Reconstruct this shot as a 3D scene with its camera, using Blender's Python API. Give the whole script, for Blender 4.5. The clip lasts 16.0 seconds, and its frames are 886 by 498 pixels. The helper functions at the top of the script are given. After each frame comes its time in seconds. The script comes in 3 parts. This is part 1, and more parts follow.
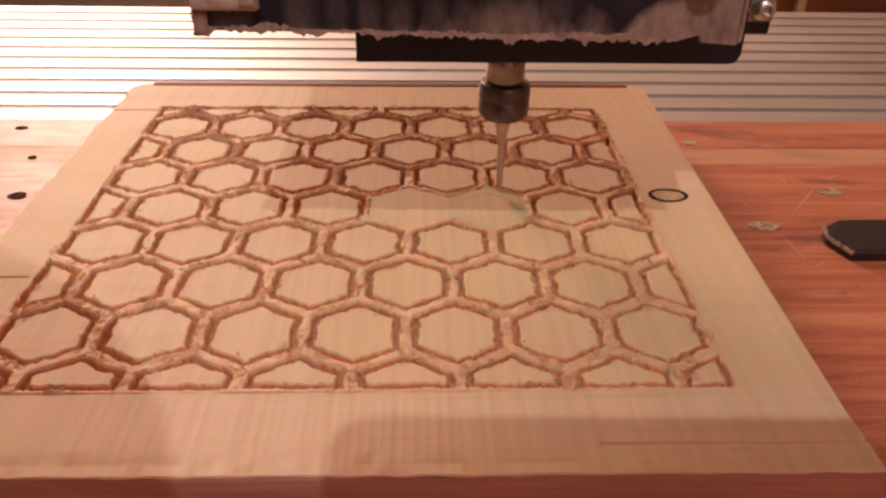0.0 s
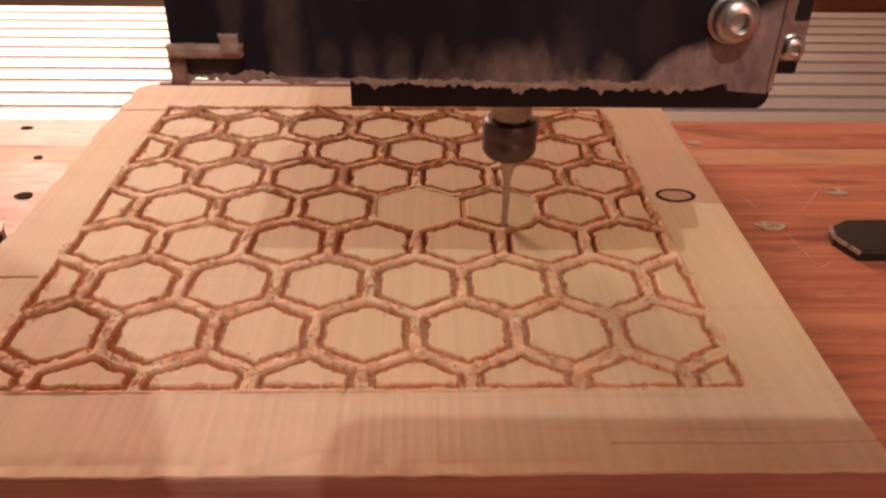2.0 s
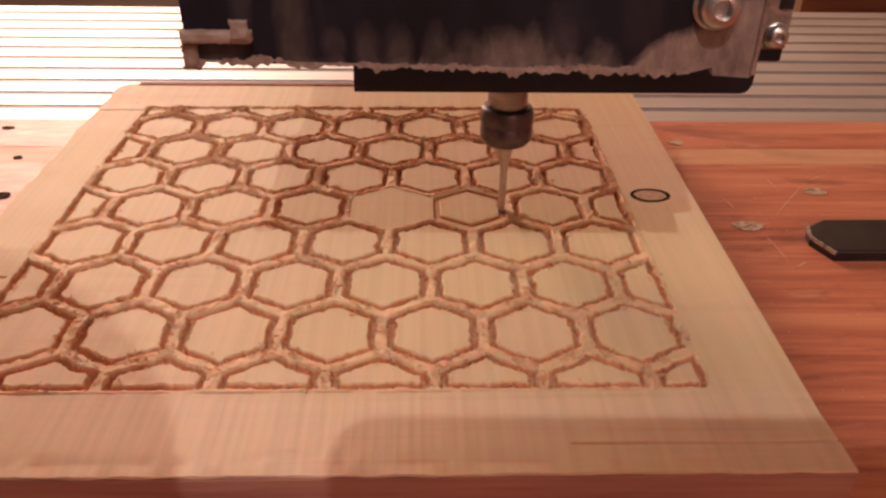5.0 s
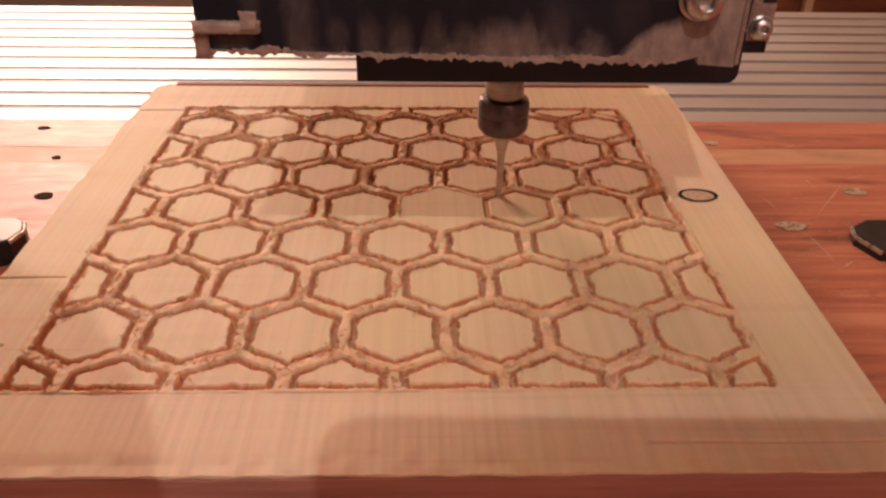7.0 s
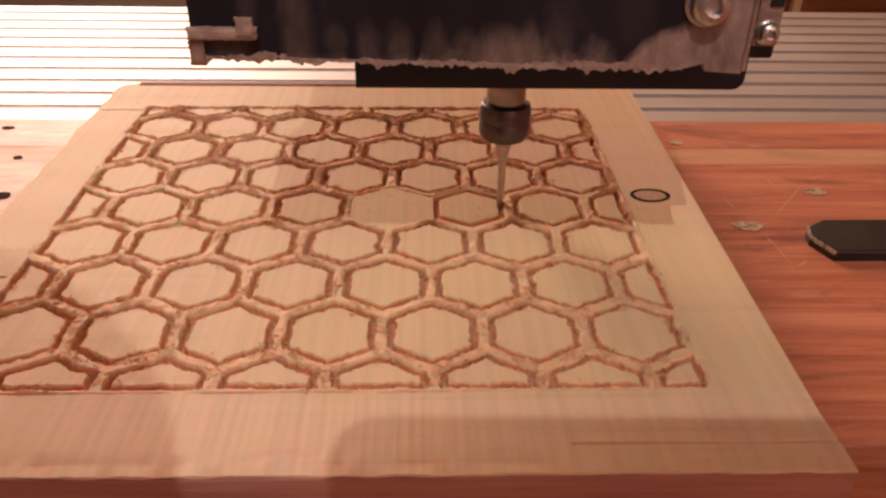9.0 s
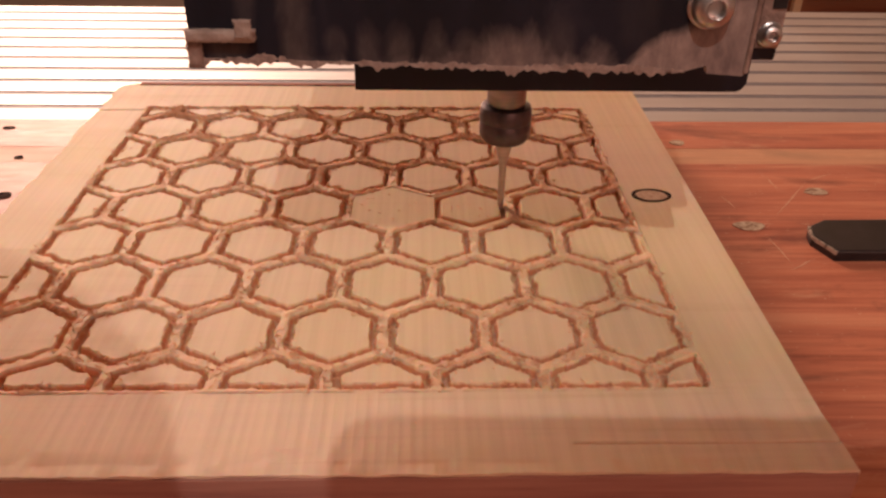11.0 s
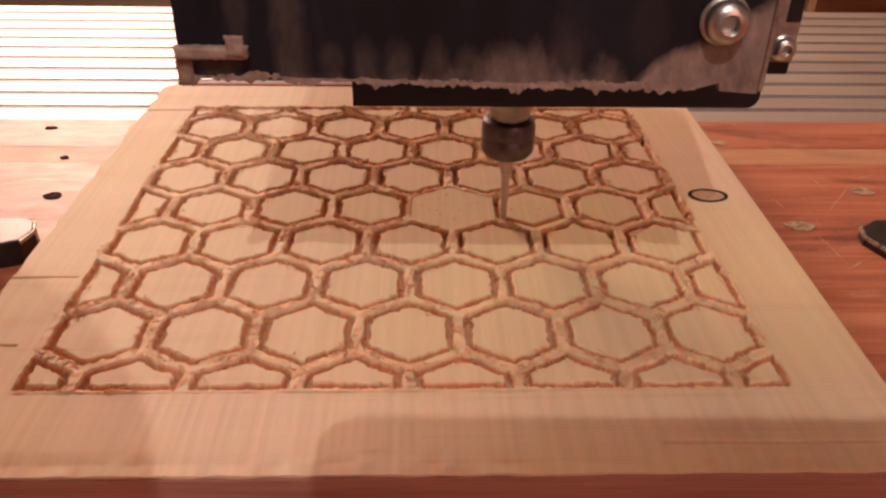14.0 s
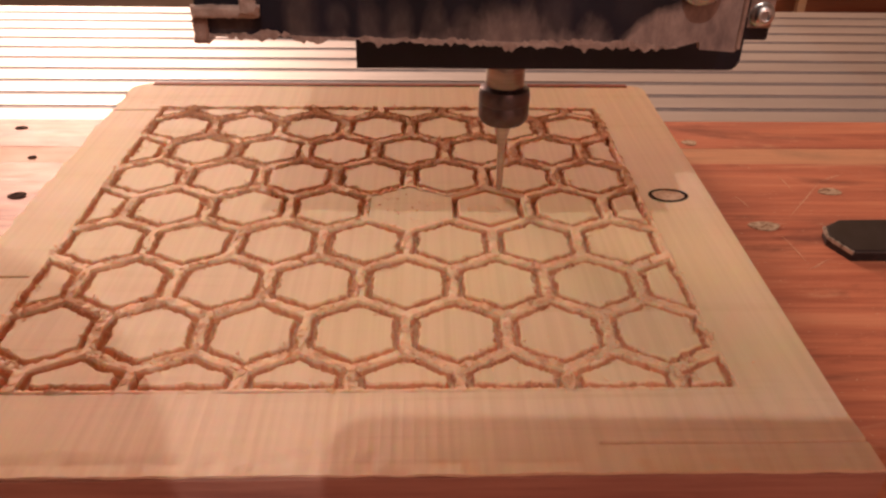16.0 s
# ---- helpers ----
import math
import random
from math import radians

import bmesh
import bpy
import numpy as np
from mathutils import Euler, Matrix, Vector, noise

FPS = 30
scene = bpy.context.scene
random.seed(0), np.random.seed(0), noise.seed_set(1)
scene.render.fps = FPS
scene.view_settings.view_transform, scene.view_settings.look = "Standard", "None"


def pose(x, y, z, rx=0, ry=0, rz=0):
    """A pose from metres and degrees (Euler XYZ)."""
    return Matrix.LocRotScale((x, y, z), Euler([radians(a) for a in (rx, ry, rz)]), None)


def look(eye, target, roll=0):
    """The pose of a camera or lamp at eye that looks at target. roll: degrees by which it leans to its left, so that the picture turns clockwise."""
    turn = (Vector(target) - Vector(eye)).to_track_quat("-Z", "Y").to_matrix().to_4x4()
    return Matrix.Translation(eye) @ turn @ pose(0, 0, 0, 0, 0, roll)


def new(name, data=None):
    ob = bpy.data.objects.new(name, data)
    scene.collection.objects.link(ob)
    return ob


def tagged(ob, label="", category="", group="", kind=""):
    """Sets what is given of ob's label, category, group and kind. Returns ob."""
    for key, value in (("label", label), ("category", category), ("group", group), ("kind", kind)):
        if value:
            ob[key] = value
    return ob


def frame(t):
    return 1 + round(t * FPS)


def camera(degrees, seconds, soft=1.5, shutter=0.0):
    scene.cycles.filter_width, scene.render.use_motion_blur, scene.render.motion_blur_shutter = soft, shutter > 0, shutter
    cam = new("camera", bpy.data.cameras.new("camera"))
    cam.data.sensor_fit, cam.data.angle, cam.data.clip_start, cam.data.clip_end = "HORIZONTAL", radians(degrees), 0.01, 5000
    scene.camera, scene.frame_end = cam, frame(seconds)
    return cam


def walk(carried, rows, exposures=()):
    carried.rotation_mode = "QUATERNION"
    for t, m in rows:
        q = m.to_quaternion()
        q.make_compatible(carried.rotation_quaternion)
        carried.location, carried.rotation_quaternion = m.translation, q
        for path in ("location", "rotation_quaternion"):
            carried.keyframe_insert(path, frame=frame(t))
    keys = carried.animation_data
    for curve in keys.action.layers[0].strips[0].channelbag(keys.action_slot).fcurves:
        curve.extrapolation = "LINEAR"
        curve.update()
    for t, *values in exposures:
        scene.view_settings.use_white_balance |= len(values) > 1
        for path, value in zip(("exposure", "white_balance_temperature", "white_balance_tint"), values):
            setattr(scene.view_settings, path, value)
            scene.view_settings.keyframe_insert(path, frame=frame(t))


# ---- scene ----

# Metres; z = 0 is the top of the carved board, x runs along the gantry's travel, y along its beam.
P = 0.0275                      # pitch of the honeycomb
ROW = P * math.sqrt(3) / 2      # spacing of its rows
CX, CY = P, -ROW                # middle of the cell that is being cut
A_IN = 0.0112                   # the cutter's path: a hexagon of this inradius
A_OUT = A_IN * 2 / math.sqrt(3)
DEPTH = 0.0026                  # depth of the finished grooves
Z_PLY, Z_BED = -0.0245, -0.037  # tops of the spoilboard and of the aluminium bed
FLOOR = -0.95

# ---- the cutter's path ----
START = (0.00465, A_OUT - 0.00465 * math.tan(radians(30)))
LOOP = [START, (0, A_OUT), (-A_IN, A_OUT / 2), (-A_IN, -A_OUT / 2), (0, -A_OUT), (A_IN, -A_OUT / 2), (A_IN, A_OUT / 2), START]
PACE = [(0, 0), (0.09, 0.0026), (0.59, 0.0172), (1.09, 0.0319), (1.59, 0.0465), (2.09, 0.0595), (2.59, 0.0719), (2.84, 0.0777)]
BEGIN = [0.41, 6.57, 12.88]             # when each lap of the hexagon begins
CUT = [-0.0009, -0.0018, -0.0026]       # how deep each lap goes
LENGTH = sum(math.dist(a, b) for a, b in zip(LOOP, LOOP[1:]))


def along(s):
    """The place on the hexagon after s metres of its lap."""
    s = min(max(s, 0), LENGTH - 1e-9)
    for a, b in zip(LOOP, LOOP[1:]):
        d = math.dist(a, b)
        if s <= d:
            return a[0] + (b[0] - a[0]) * s / d, a[1] + (b[1] - a[1]) * s / d
        s -= d
    return START


def lap(t, k):
    return float(np.interp(t - BEGIN[k], [q[0] for q in PACE], [q[1] for q in PACE]))


# travel between the laps: seconds, dx, dy, height
SIDE_A, SIDE_B = (A_IN, A_OUT / 2), (A_IN, -A_OUT / 2)
BETWEEN = [
    (-1.0, *START, 0.0034), (0.0, *START, 0.0034), (0.35, *START, CUT[0]), (0.41, *START, CUT[0]),
    (3.25, *START, CUT[0]), (3.4, *START, 0.0002), (3.7, *START, 0.0052), (3.8, *START, 0.0055), (4.05, *SIDE_A, 0.0055), (4.3, *SIDE_A, CUT[0]),
    (4.8, *SIDE_B, CUT[0]), (5.3, *SIDE_A, CUT[0]), (5.55, *SIDE_A, 0.0052), (5.85, START[0] + 0.0008, START[1], 0.0052), (6.0, *START, 0.0050), (6.15, *START, 0.0046), (6.42, *START, CUT[1]), (6.57, *START, CUT[1]),
    (9.41, *START, CUT[1]), (9.65, *START, 0.005), (9.9, *SIDE_A, 0.005), (10.15, *SIDE_A, CUT[1]), (10.65, *SIDE_B, CUT[1]), (11.15, SIDE_A[0] - 0.0006, SIDE_A[1], CUT[1]), (11.35, SIDE_A[0] - 0.0006, SIDE_A[1], CUT[1]),
    (11.65, SIDE_A[0] - 0.0006, SIDE_A[1], 0.0050), (12.0, START[0] + 0.0023, START[1], 0.0052), (12.2, *START, 0.0050), (12.35, *START, 0.0036), (12.7, *START, CUT[2]), (12.88, *START, CUT[2]),
    (15.72, *START, CUT[2]), (15.85, *START, -0.001), (16.2, *START, 0.0052),
]


def cutter(t):
    """dx, dy from the cell's middle and height of the cutter's tip."""
    for k, b in enumerate(BEGIN):
        if b <= t <= b + PACE[-1][0]:
            return (*along(lap(t, k)), CUT[k])
    ts = [q[0] for q in BETWEEN]
    return tuple(float(np.interp(t, ts, [q[i] for q in BETWEEN])) for i in (1, 2, 3))


TIMES = [round(0.1 * k, 2) for k in range(161)]


def gantry_x(t):
    return cutter(t)[0] - START[0]


# ---- camera ----
cam = camera(58.14, 16.0, 2.5)
EYE = Vector((0.00349, -0.26871, 0.13091))
TILT, YAW = radians(31.112), radians(-2.02)
AHEAD = Vector((-math.sin(YAW) * math.cos(TILT), math.cos(YAW) * math.cos(TILT), -math.sin(TILT)))
walk(cam, [(t, look(EYE + Vector((gantry_x(t), 0, 0)), EYE + Vector((gantry_x(t), 0, 0)) + AHEAD, 0.994)) for t in TIMES], [(0, 0.05), (16, 0.05)])

# ---- light ----
world = bpy.data.worlds.new("room_air")
scene.world = world
world.use_nodes = True
world.node_tree.nodes["Background"].inputs[0].default_value = (1.0, 0.39, 0.29, 1)
world.node_tree.nodes["Background"].inputs[1].default_value = 0.13


def lamp(name, kind, place, aim, watts, colour, size):
    data = bpy.data.lights.new(name, kind)
    data.energy, data.color = watts, colour
    if kind == "AREA":
        data.shape, data.size = "DISK", size
    else:
        data.shadow_soft_size = size
    ob = new(name, data)
    ob.matrix_world = look(place, aim)
    return ob


lamp("work_lamp", "POINT", (-0.038, -0.875, 1.2), (0, 0, 0), 20.5, (1.0, 0.92, 0.88), 0.008)
lamp("shop_lamp", "AREA", (-0.80, 1.55, 0.78), (-0.1, 0, 0), 38, (1.0, 0.645, 0.50), 0.75)
# added warm fill from the front, lifts the head's shadow; no real source
lamp("room_lamp", "AREA", (0.6, -1.45, 0.75), (0, 0.05, 0), 10.5, (1.0, 0.45, 0.33), 1.2)
# added fill on the far wall, so that the bed reflects it brighter
lamp("wall_lamp", "AREA", (0.9, 1.7, 1.2), (0.9, 2.8, 0.5), 38, (1.0, 0.66, 0.46), 0.3)


# ---- materials ----
def ramp_stops(node, stops):
    els = node.color_ramp.elements
    while len(els) < len(stops):
        els.new(0.5)
    for e, (pos, col) in zip(els, stops):
        e.position, e.color = pos, (*col, 1)


class Mat:
    """A principled material and short words for its nodes."""

    def __init__(self, name, colour, rough=0.6, metal=0.0, spec=0.5):
        self.m = bpy.data.materials.new(name)
        self.m.use_nodes = True
        self.t = self.m.node_tree
        self.b = self.t.nodes["Principled BSDF"]
        self.b.inputs["Base Color"].default_value = (*colour, 1)
        self.b.inputs["Roughness"].default_value = rough
        self.b.inputs["Metallic"].default_value = metal
        self.b.inputs["Specular IOR Level"].default_value = spec

    def node(self, kind, **values):
        n = self.t.nodes.new(kind)
        for k, v in values.items():
            n.inputs[k.replace("_", " ")].default_value = v
        return n

    def link(self, a, b):
        self.t.links.new(a, b)

    def coords(self, scale=(1, 1, 1), world=False, turn=(0, 0, 0)):
        src = self.t.nodes.new("ShaderNodeNewGeometry").outputs["Position"] if world else self.t.nodes.new("ShaderNodeTexCoord").outputs["Object"]
        mp = self.t.nodes.new("ShaderNodeMapping")
        mp.inputs["Scale"].default_value = scale
        mp.inputs["Rotation"].default_value = turn
        self.link(src, mp.inputs["Vector"])
        return mp.outputs[0]

    def noise(self, co, scale, detail=4.0, rough=0.55, warp=0.0):
        n = self.node("ShaderNodeTexNoise", Scale=scale, Detail=detail, Roughness=rough, Distortion=warp)
        self.link(co, n.inputs["Vector"])
        return n.outputs["Fac"]

    def ramp(self, fac, stops):
        n = self.t.nodes.new("ShaderNodeValToRGB")
        ramp_stops(n, stops)
        self.link(fac, n.inputs["Fac"])
        return n.outputs["Color"]

    def mix(self, fac, a, b, blend="MIX"):
        n = self.t.nodes.new("ShaderNodeMix")
        n.data_type, n.blend_type = "RGBA", blend
        for v, i in ((fac, 0), (a, 6), (b, 7)):
            if isinstance(v, (int, float)):
                n.inputs[i].default_value = v
            elif isinstance(v, tuple):
                n.inputs[i].default_value = (*v, 1)
            else:
                self.link(v, n.inputs[i])
        return n.outputs[2]

    def colour(self, out):
        self.link(out, self.b.inputs["Base Color"])

    def rough(self, fac, lo, hi):
        n = self.node("ShaderNodeMapRange")
        n.inputs["To Min"].default_value, n.inputs["To Max"].default_value = lo, hi
        self.link(fac, n.inputs["Value"])
        self.link(n.outputs[0], self.b.inputs["Roughness"])

    def bump(self, fac, strength, dist):
        n = self.node("ShaderNodeBump", Strength=strength, Distance=dist)
        self.link(fac, n.inputs["Height"])
        old = self.b.inputs["Normal"].links
        if old:
            self.link(old[0].from_socket, n.inputs["Normal"])
        self.link(n.outputs[0], self.b.inputs["Normal"])


def pine(name, carved):
    m = Mat(name, (0.6, 0.4, 0.25), 0.62, 0, 0.3)
    grain = m.noise(m.coords((6, 160, 60), True), 1.0, 5, 0.6, 0.4)
    broad = m.noise(m.coords((3, 22, 8), True), 1.0, 3, 0.5, 0.8)
    saw = m.noise(m.coords((430, 5, 5), True), 1.0, 2, 0.5)
    c = m.ramp(broad, [(0.25, (0.63, 0.455, 0.325)), (0.5, (0.69, 0.515, 0.375)), (0.78, (0.61, 0.425, 0.285))])
    c = m.mix(0.45, c, m.ramp(grain, [(0.3, (0.63, 0.47, 0.335)), (0.55, (0.71, 0.545, 0.40)), (0.72, (0.50, 0.325, 0.205))]))
    # yellower sapwood in soft patches
    c = m.mix(m.ramp(m.noise(m.coords((5, 11, 5), True), 1.0, 2, 0.5, 0.5), [(0.34, (0, 0, 0)), (0.62, (0.8, 0.8, 0.8))]), c, (0.66, 0.53, 0.29))
    c = m.mix(0.19, c, m.ramp(saw, [(0.35, (0.54, 0.37, 0.26)), (0.62, (0.80, 0.61, 0.46))]))
    if carved:
        # routed wood below the planed face: groove shade painted as darker red walls, a paler floor
        fine = m.noise(m.coords((1, 1, 1), True), 480, 5, 0.65)
        wall = m.mix(0.45, m.ramp(fine, [(0.3, (0.60, 0.25, 0.13)), (0.52, (0.66, 0.33, 0.185)), (0.78, (0.70, 0.42, 0.26))]), m.ramp(m.noise(m.coords((1, 1, 1), True), 60, 3), [(0.35, (0.56, 0.23, 0.12)), (0.65, (0.66, 0.35, 0.20))]))
        bottom = m.ramp(fine, [(0.3, (0.58, 0.32, 0.19)), (0.52, (0.66, 0.41, 0.26)), (0.78, (0.72, 0.50, 0.35))])
        split = m.t.nodes.new("ShaderNodeSeparateXYZ")
        m.link(m.t.nodes.new("ShaderNodeNewGeometry").outputs["Position"], split.inputs[0])
        torn = m.ramp(fine, [(0.3, (0.70, 0.43, 0.255)), (0.55, (0.76, 0.51, 0.325)), (0.78, (0.80, 0.58, 0.40))])
        for value, lo, hi in ((torn, 0.00008, 0.0004), (wall, -0.00025, -0.0009), (bottom, -0.0018, -0.0025)):
            rng = m.node("ShaderNodeMapRange")
            rng.interpolation_type = "SMOOTHSTEP"
            rng.inputs["From Min"].default_value, rng.inputs["From Max"].default_value = lo, hi
            m.link(split.outputs["Z"], rng.inputs["Value"])
            c = m.mix(rng.outputs[0], c, value)
        m.b.inputs["Subsurface Weight"].default_value = 0.6
        m.b.inputs["Subsurface Radius"].default_value = (1.0, 0.36, 0.16)
        m.b.inputs["Subsurface Scale"].default_value = 0.0022
    m.colour(c)
    m.rough(grain, 0.5, 0.75)
    m.bump(m.noise(m.coords((1, 1, 1), True), 2600, 3), 0.2, 0.0003)
    return m.m


M_PINE = pine("pale_sawn_pine", False)
M_CARVED = pine("carved_pine", True)

m = Mat("raw_wood_fibre", (0.74, 0.5, 0.32), 0.85, 0, 0.15)
c = m.ramp(m.noise(m.coords((1, 1, 1), True), 900, 4), [(0.3, (0.78, 0.46, 0.265)), (0.6, (0.85, 0.56, 0.36)), (0.8, (0.88, 0.64, 0.45))])
m.colour(c)
# thin fibres let light through
glow = m.t.nodes.new("ShaderNodeBsdfTranslucent")
m.link(c, glow.inputs["Color"])
both = m.node("ShaderNodeMixShader", Fac=0.45)
m.link(m.b.outputs[0], both.inputs[1])
m.link(glow.outputs[0], both.inputs[2])
m.link(both.outputs[0], m.t.nodes["Material Output"].inputs["Surface"])
M_CHIP = m.m



def plywood(name, pale, shift):
    m = Mat(name, (0.35, 0.14, 0.06), 0.5, 0, 0.42)
    g = m.noise(m.coords((7, 210, 10), True), 1.0, 6, 0.6, 1.2)
    c = m.ramp(g, [(0.30, (0.21, 0.052, 0.03)), (0.42, (0.42, 0.125, 0.067)), (0.58, (0.56, 0.20, 0.108)), (0.8, (0.37, 0.10, 0.055))])
    c = m.mix(0.45, c, m.ramp(m.noise(m.coords((3.5 + shift, 55, 4), True), 1.0, 4, 0.6, 1.6), [(0.36, (0.23, 0.058, 0.042)), (0.52, (0.47, 0.16, 0.088)), (0.66, (0.62, 0.28, 0.16))]))
    # dark figured patches, worn dull spots and pale dust
    c = m.mix(m.ramp(m.noise(m.coords((9, 30 - 9 * shift, 9), True), 1.0, 5, 0.65, 0.8), [(0.55, (0, 0, 0)), (0.70, (0.85, 0.85, 0.85))]), c, (0.15, 0.042, 0.03))
    c = m.mix(m.ramp(m.noise(m.coords((16, 70, 9), True), 1.0, 5, 0.7, 1.5), [(0.58, (0, 0, 0)), (0.68, (0.5, 0.5, 0.5))]), c, (0.55, 0.29, 0.17))
    c = m.mix(m.ramp(m.noise(m.coords((1, 1, 1), True), 700, 2), [(0.70, (0, 0, 0)), (0.74, (0.7, 0.7, 0.7))]), c, (0.62, 0.45, 0.30))
    if pale:
        c = m.mix(pale, c, (0.62, 0.43, 0.24))
    m.colour(c)
    m.rough(m.noise(m.coords((45, 130, 9), True), 1.0, 6, 0.7, 1.6), 0.31 + 0.2 * pale, 0.64 + 0.1 * pale)
    m.bump(g, 0.15, 0.0004)
    return m.m


M_PLY = plywood("red_plywood", 0, 0)
M_STRIP = plywood("paler_plywood_strip", 0.4, 1.3)

m = Mat("knot_filler", (0.42, 0.33, 0.22), 0.8)
m.colour(m.ramp(m.noise(m.coords((1, 1, 1), True), 330, 4, 0.6, 1.0), [(0.36, (0.22, 0.11, 0.06)), (0.5, (0.40, 0.29, 0.19)), (0.7, (0.56, 0.45, 0.32))]))
M_FILLER = m.m

m = Mat("brushed_aluminium", (0.78, 0.76, 0.74), 0.42, 1.0)
b = m.noise(m.coords((4, 900, 900), True), 1.0, 3)
m.colour(m.ramp(m.noise(m.coords((6, 40, 40), True), 1.0, 4), [(0.3, (0.50, 0.48, 0.465)), (0.7, (0.62, 0.605, 0.59))]))
m.rough(b, 0.50, 0.66)
m.bump(b, 0.08, 0.0002)
M_ALU = m.m

# the shade of deep slots, put into the floor's dark grey
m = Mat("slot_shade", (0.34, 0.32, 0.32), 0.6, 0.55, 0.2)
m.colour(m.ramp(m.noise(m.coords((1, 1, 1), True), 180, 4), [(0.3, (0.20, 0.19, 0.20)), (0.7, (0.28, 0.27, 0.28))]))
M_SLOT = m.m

m = Mat("black_painted_steel", (0.012, 0.010, 0.013), 0.42, 0, 0.45)
v = m.noise(m.coords((55, 55, 14)), 1.0, 5, 0.6, 0.5)
c = m.ramp(v, [(0.42, (0.004, 0.003, 0.008)), (0.62, (0.010, 0.008, 0.017)), (0.80, (0.05, 0.038, 0.046))])
m.colour(c)
m.rough(v, 0.35, 0.75)
M_BLACK = m.m

m = Mat("matt_black_plastic", (0.012, 0.011, 0.012), 0.5, 0, 0.4)
m.colour(m.ramp(m.noise(m.coords(), 160, 4), [(0.35, (0.008, 0.007, 0.008)), (0.7, (0.022, 0.018, 0.018))]))
m.bump(m.noise(m.coords(), 1500, 2), 0.15, 0.0002)
M_PLASTIC = m.m

m = Mat("caked_sawdust", (0.42, 0.30, 0.24), 0.95, 0, 0.1)
m.colour(m.ramp(m.noise(m.coords(), 260, 5), [(0.3, (0.20, 0.13, 0.105)), (0.55, (0.33, 0.225, 0.185)), (0.75, (0.46, 0.33, 0.27))]))
m.bump(m.noise(m.coords(), 900, 4), 0.6, 0.0008)
M_DUST = m.m

m = Mat("dusty_tape", (0.5, 0.4, 0.36), 0.9, 0, 0.1)
m.colour(m.ramp(m.noise(m.coords(), 240, 5), [(0.3, (0.28, 0.20, 0.165)), (0.55, (0.42, 0.32, 0.27)), (0.75, (0.54, 0.43, 0.37))]))
m.bump(m.noise(m.coords(), 700, 4), 0.5, 0.0008)
M_TAPE = m.m

m = Mat("dusty_black_cover", (0.012, 0.010, 0.013), 0.5, 0, 0.4)
v = m.noise(m.coords((55, 55, 14)), 1.0, 5, 0.6, 0.5)
c = m.ramp(v, [(0.42, (0.004, 0.003, 0.008)), (0.62, (0.010, 0.008, 0.017)), (0.80, (0.035, 0.027, 0.036))])
grit = m.noise(m.coords((1, 1, 0.5)), 240, 5, 0.65)
soft = m.noise(m.coords((1, 1, 0.6)), 90, 4, 0.6, 0.6)
dust = m.ramp(grit, [(0.3, (0.18, 0.128, 0.118)), (0.55, (0.32, 0.235, 0.205)), (0.78, (0.48, 0.36, 0.30))])


def tongue(x, z, w, h, most):
    """A soft tongue of dust rising from z on the cover: how much dust there is."""
    pos = m.node("ShaderNodeMapping")
    pos.inputs["Location"].default_value = (-x / w, 0, -z / h)
    pos.inputs["Scale"].default_value = (1 / w, 0, 1 / h)
    m.link(m.t.nodes.new("ShaderNodeTexCoord").outputs["Object"], pos.inputs["Vector"])
    size = m.t.nodes.new("ShaderNodeVectorMath")
    size.operation = "LENGTH"
    m.link(pos.outputs[0], size.inputs[0])
    bend = m.t.nodes.new("ShaderNodeMath")
    bend.operation = "MULTIPLY_ADD"
    m.link(soft, bend.inputs[0])
    bend.inputs[1].default_value = 1.5
    m.link(size.outputs["Value"], bend.inputs[2])
    rng = m.node("ShaderNodeMapRange", From_Min=1.85, From_Max=1.25, To_Min=0.0, To_Max=most * 0.62)
    m.link(bend.outputs[0], rng.inputs["Value"])
    return rng.outputs[0]


for spot in ((-0.0570, 0.0800, 0.0046, 0.0230, 0.30), (-0.0476, 0.0780, 0.0034, 0.0040, 0.18), (-0.0405, 0.0755, 0.0040, 0.0085, 0.30), (-0.0335, 0.0755, 0.0040, 0.0085, 0.26),
             (-0.0247, 0.0755, 0.0034, 0.0075, 0.28), (-0.0180, 0.0745, 0.0034, 0.0070, 0.30), (-0.0060, 0.0720, 0.0090, 0.0105, 0.85), (0.0030, 0.0740, 0.0048, 0.0130, 0.24), (0.0140, 0.0700, 0.0058, 0.0085, 0.70),
             (0.0215, 0.0860, 0.0050, 0.0100, 0.06), (-0.0730, 0.0770, 0.0060, 0.0040, 0.30), (-0.0680, 0.0880, 0.0030, 0.0140, 0.22)):
    c = m.mix(tongue(*spot), c, dust)
# the corner that dust has covered, under a slanting line
cut_line = m.t.nodes.new("ShaderNodeVectorMath")
cut_line.operation = "DOT_PRODUCT"
m.link(m.t.nodes.new("ShaderNodeTexCoord").outputs["Object"], cut_line.inputs[0])
cut_line.inputs[1].default_value = (-0.62, 0, 1.0)
wavy = m.t.nodes.new("ShaderNodeMath")
wavy.operation = "MULTIPLY_ADD"
m.link(soft, wavy.inputs[0])
wavy.inputs[1].default_value = 0.010
m.link(cut_line.outputs["Value"], wavy.inputs[2])
rng = m.node("ShaderNodeMapRange", From_Min=0.0680, From_Max=0.0645, To_Min=0.0, To_Max=0.95)
m.link(wavy.outputs[0], rng.inputs["Value"])
c = m.mix(rng.outputs[0], c, dust)
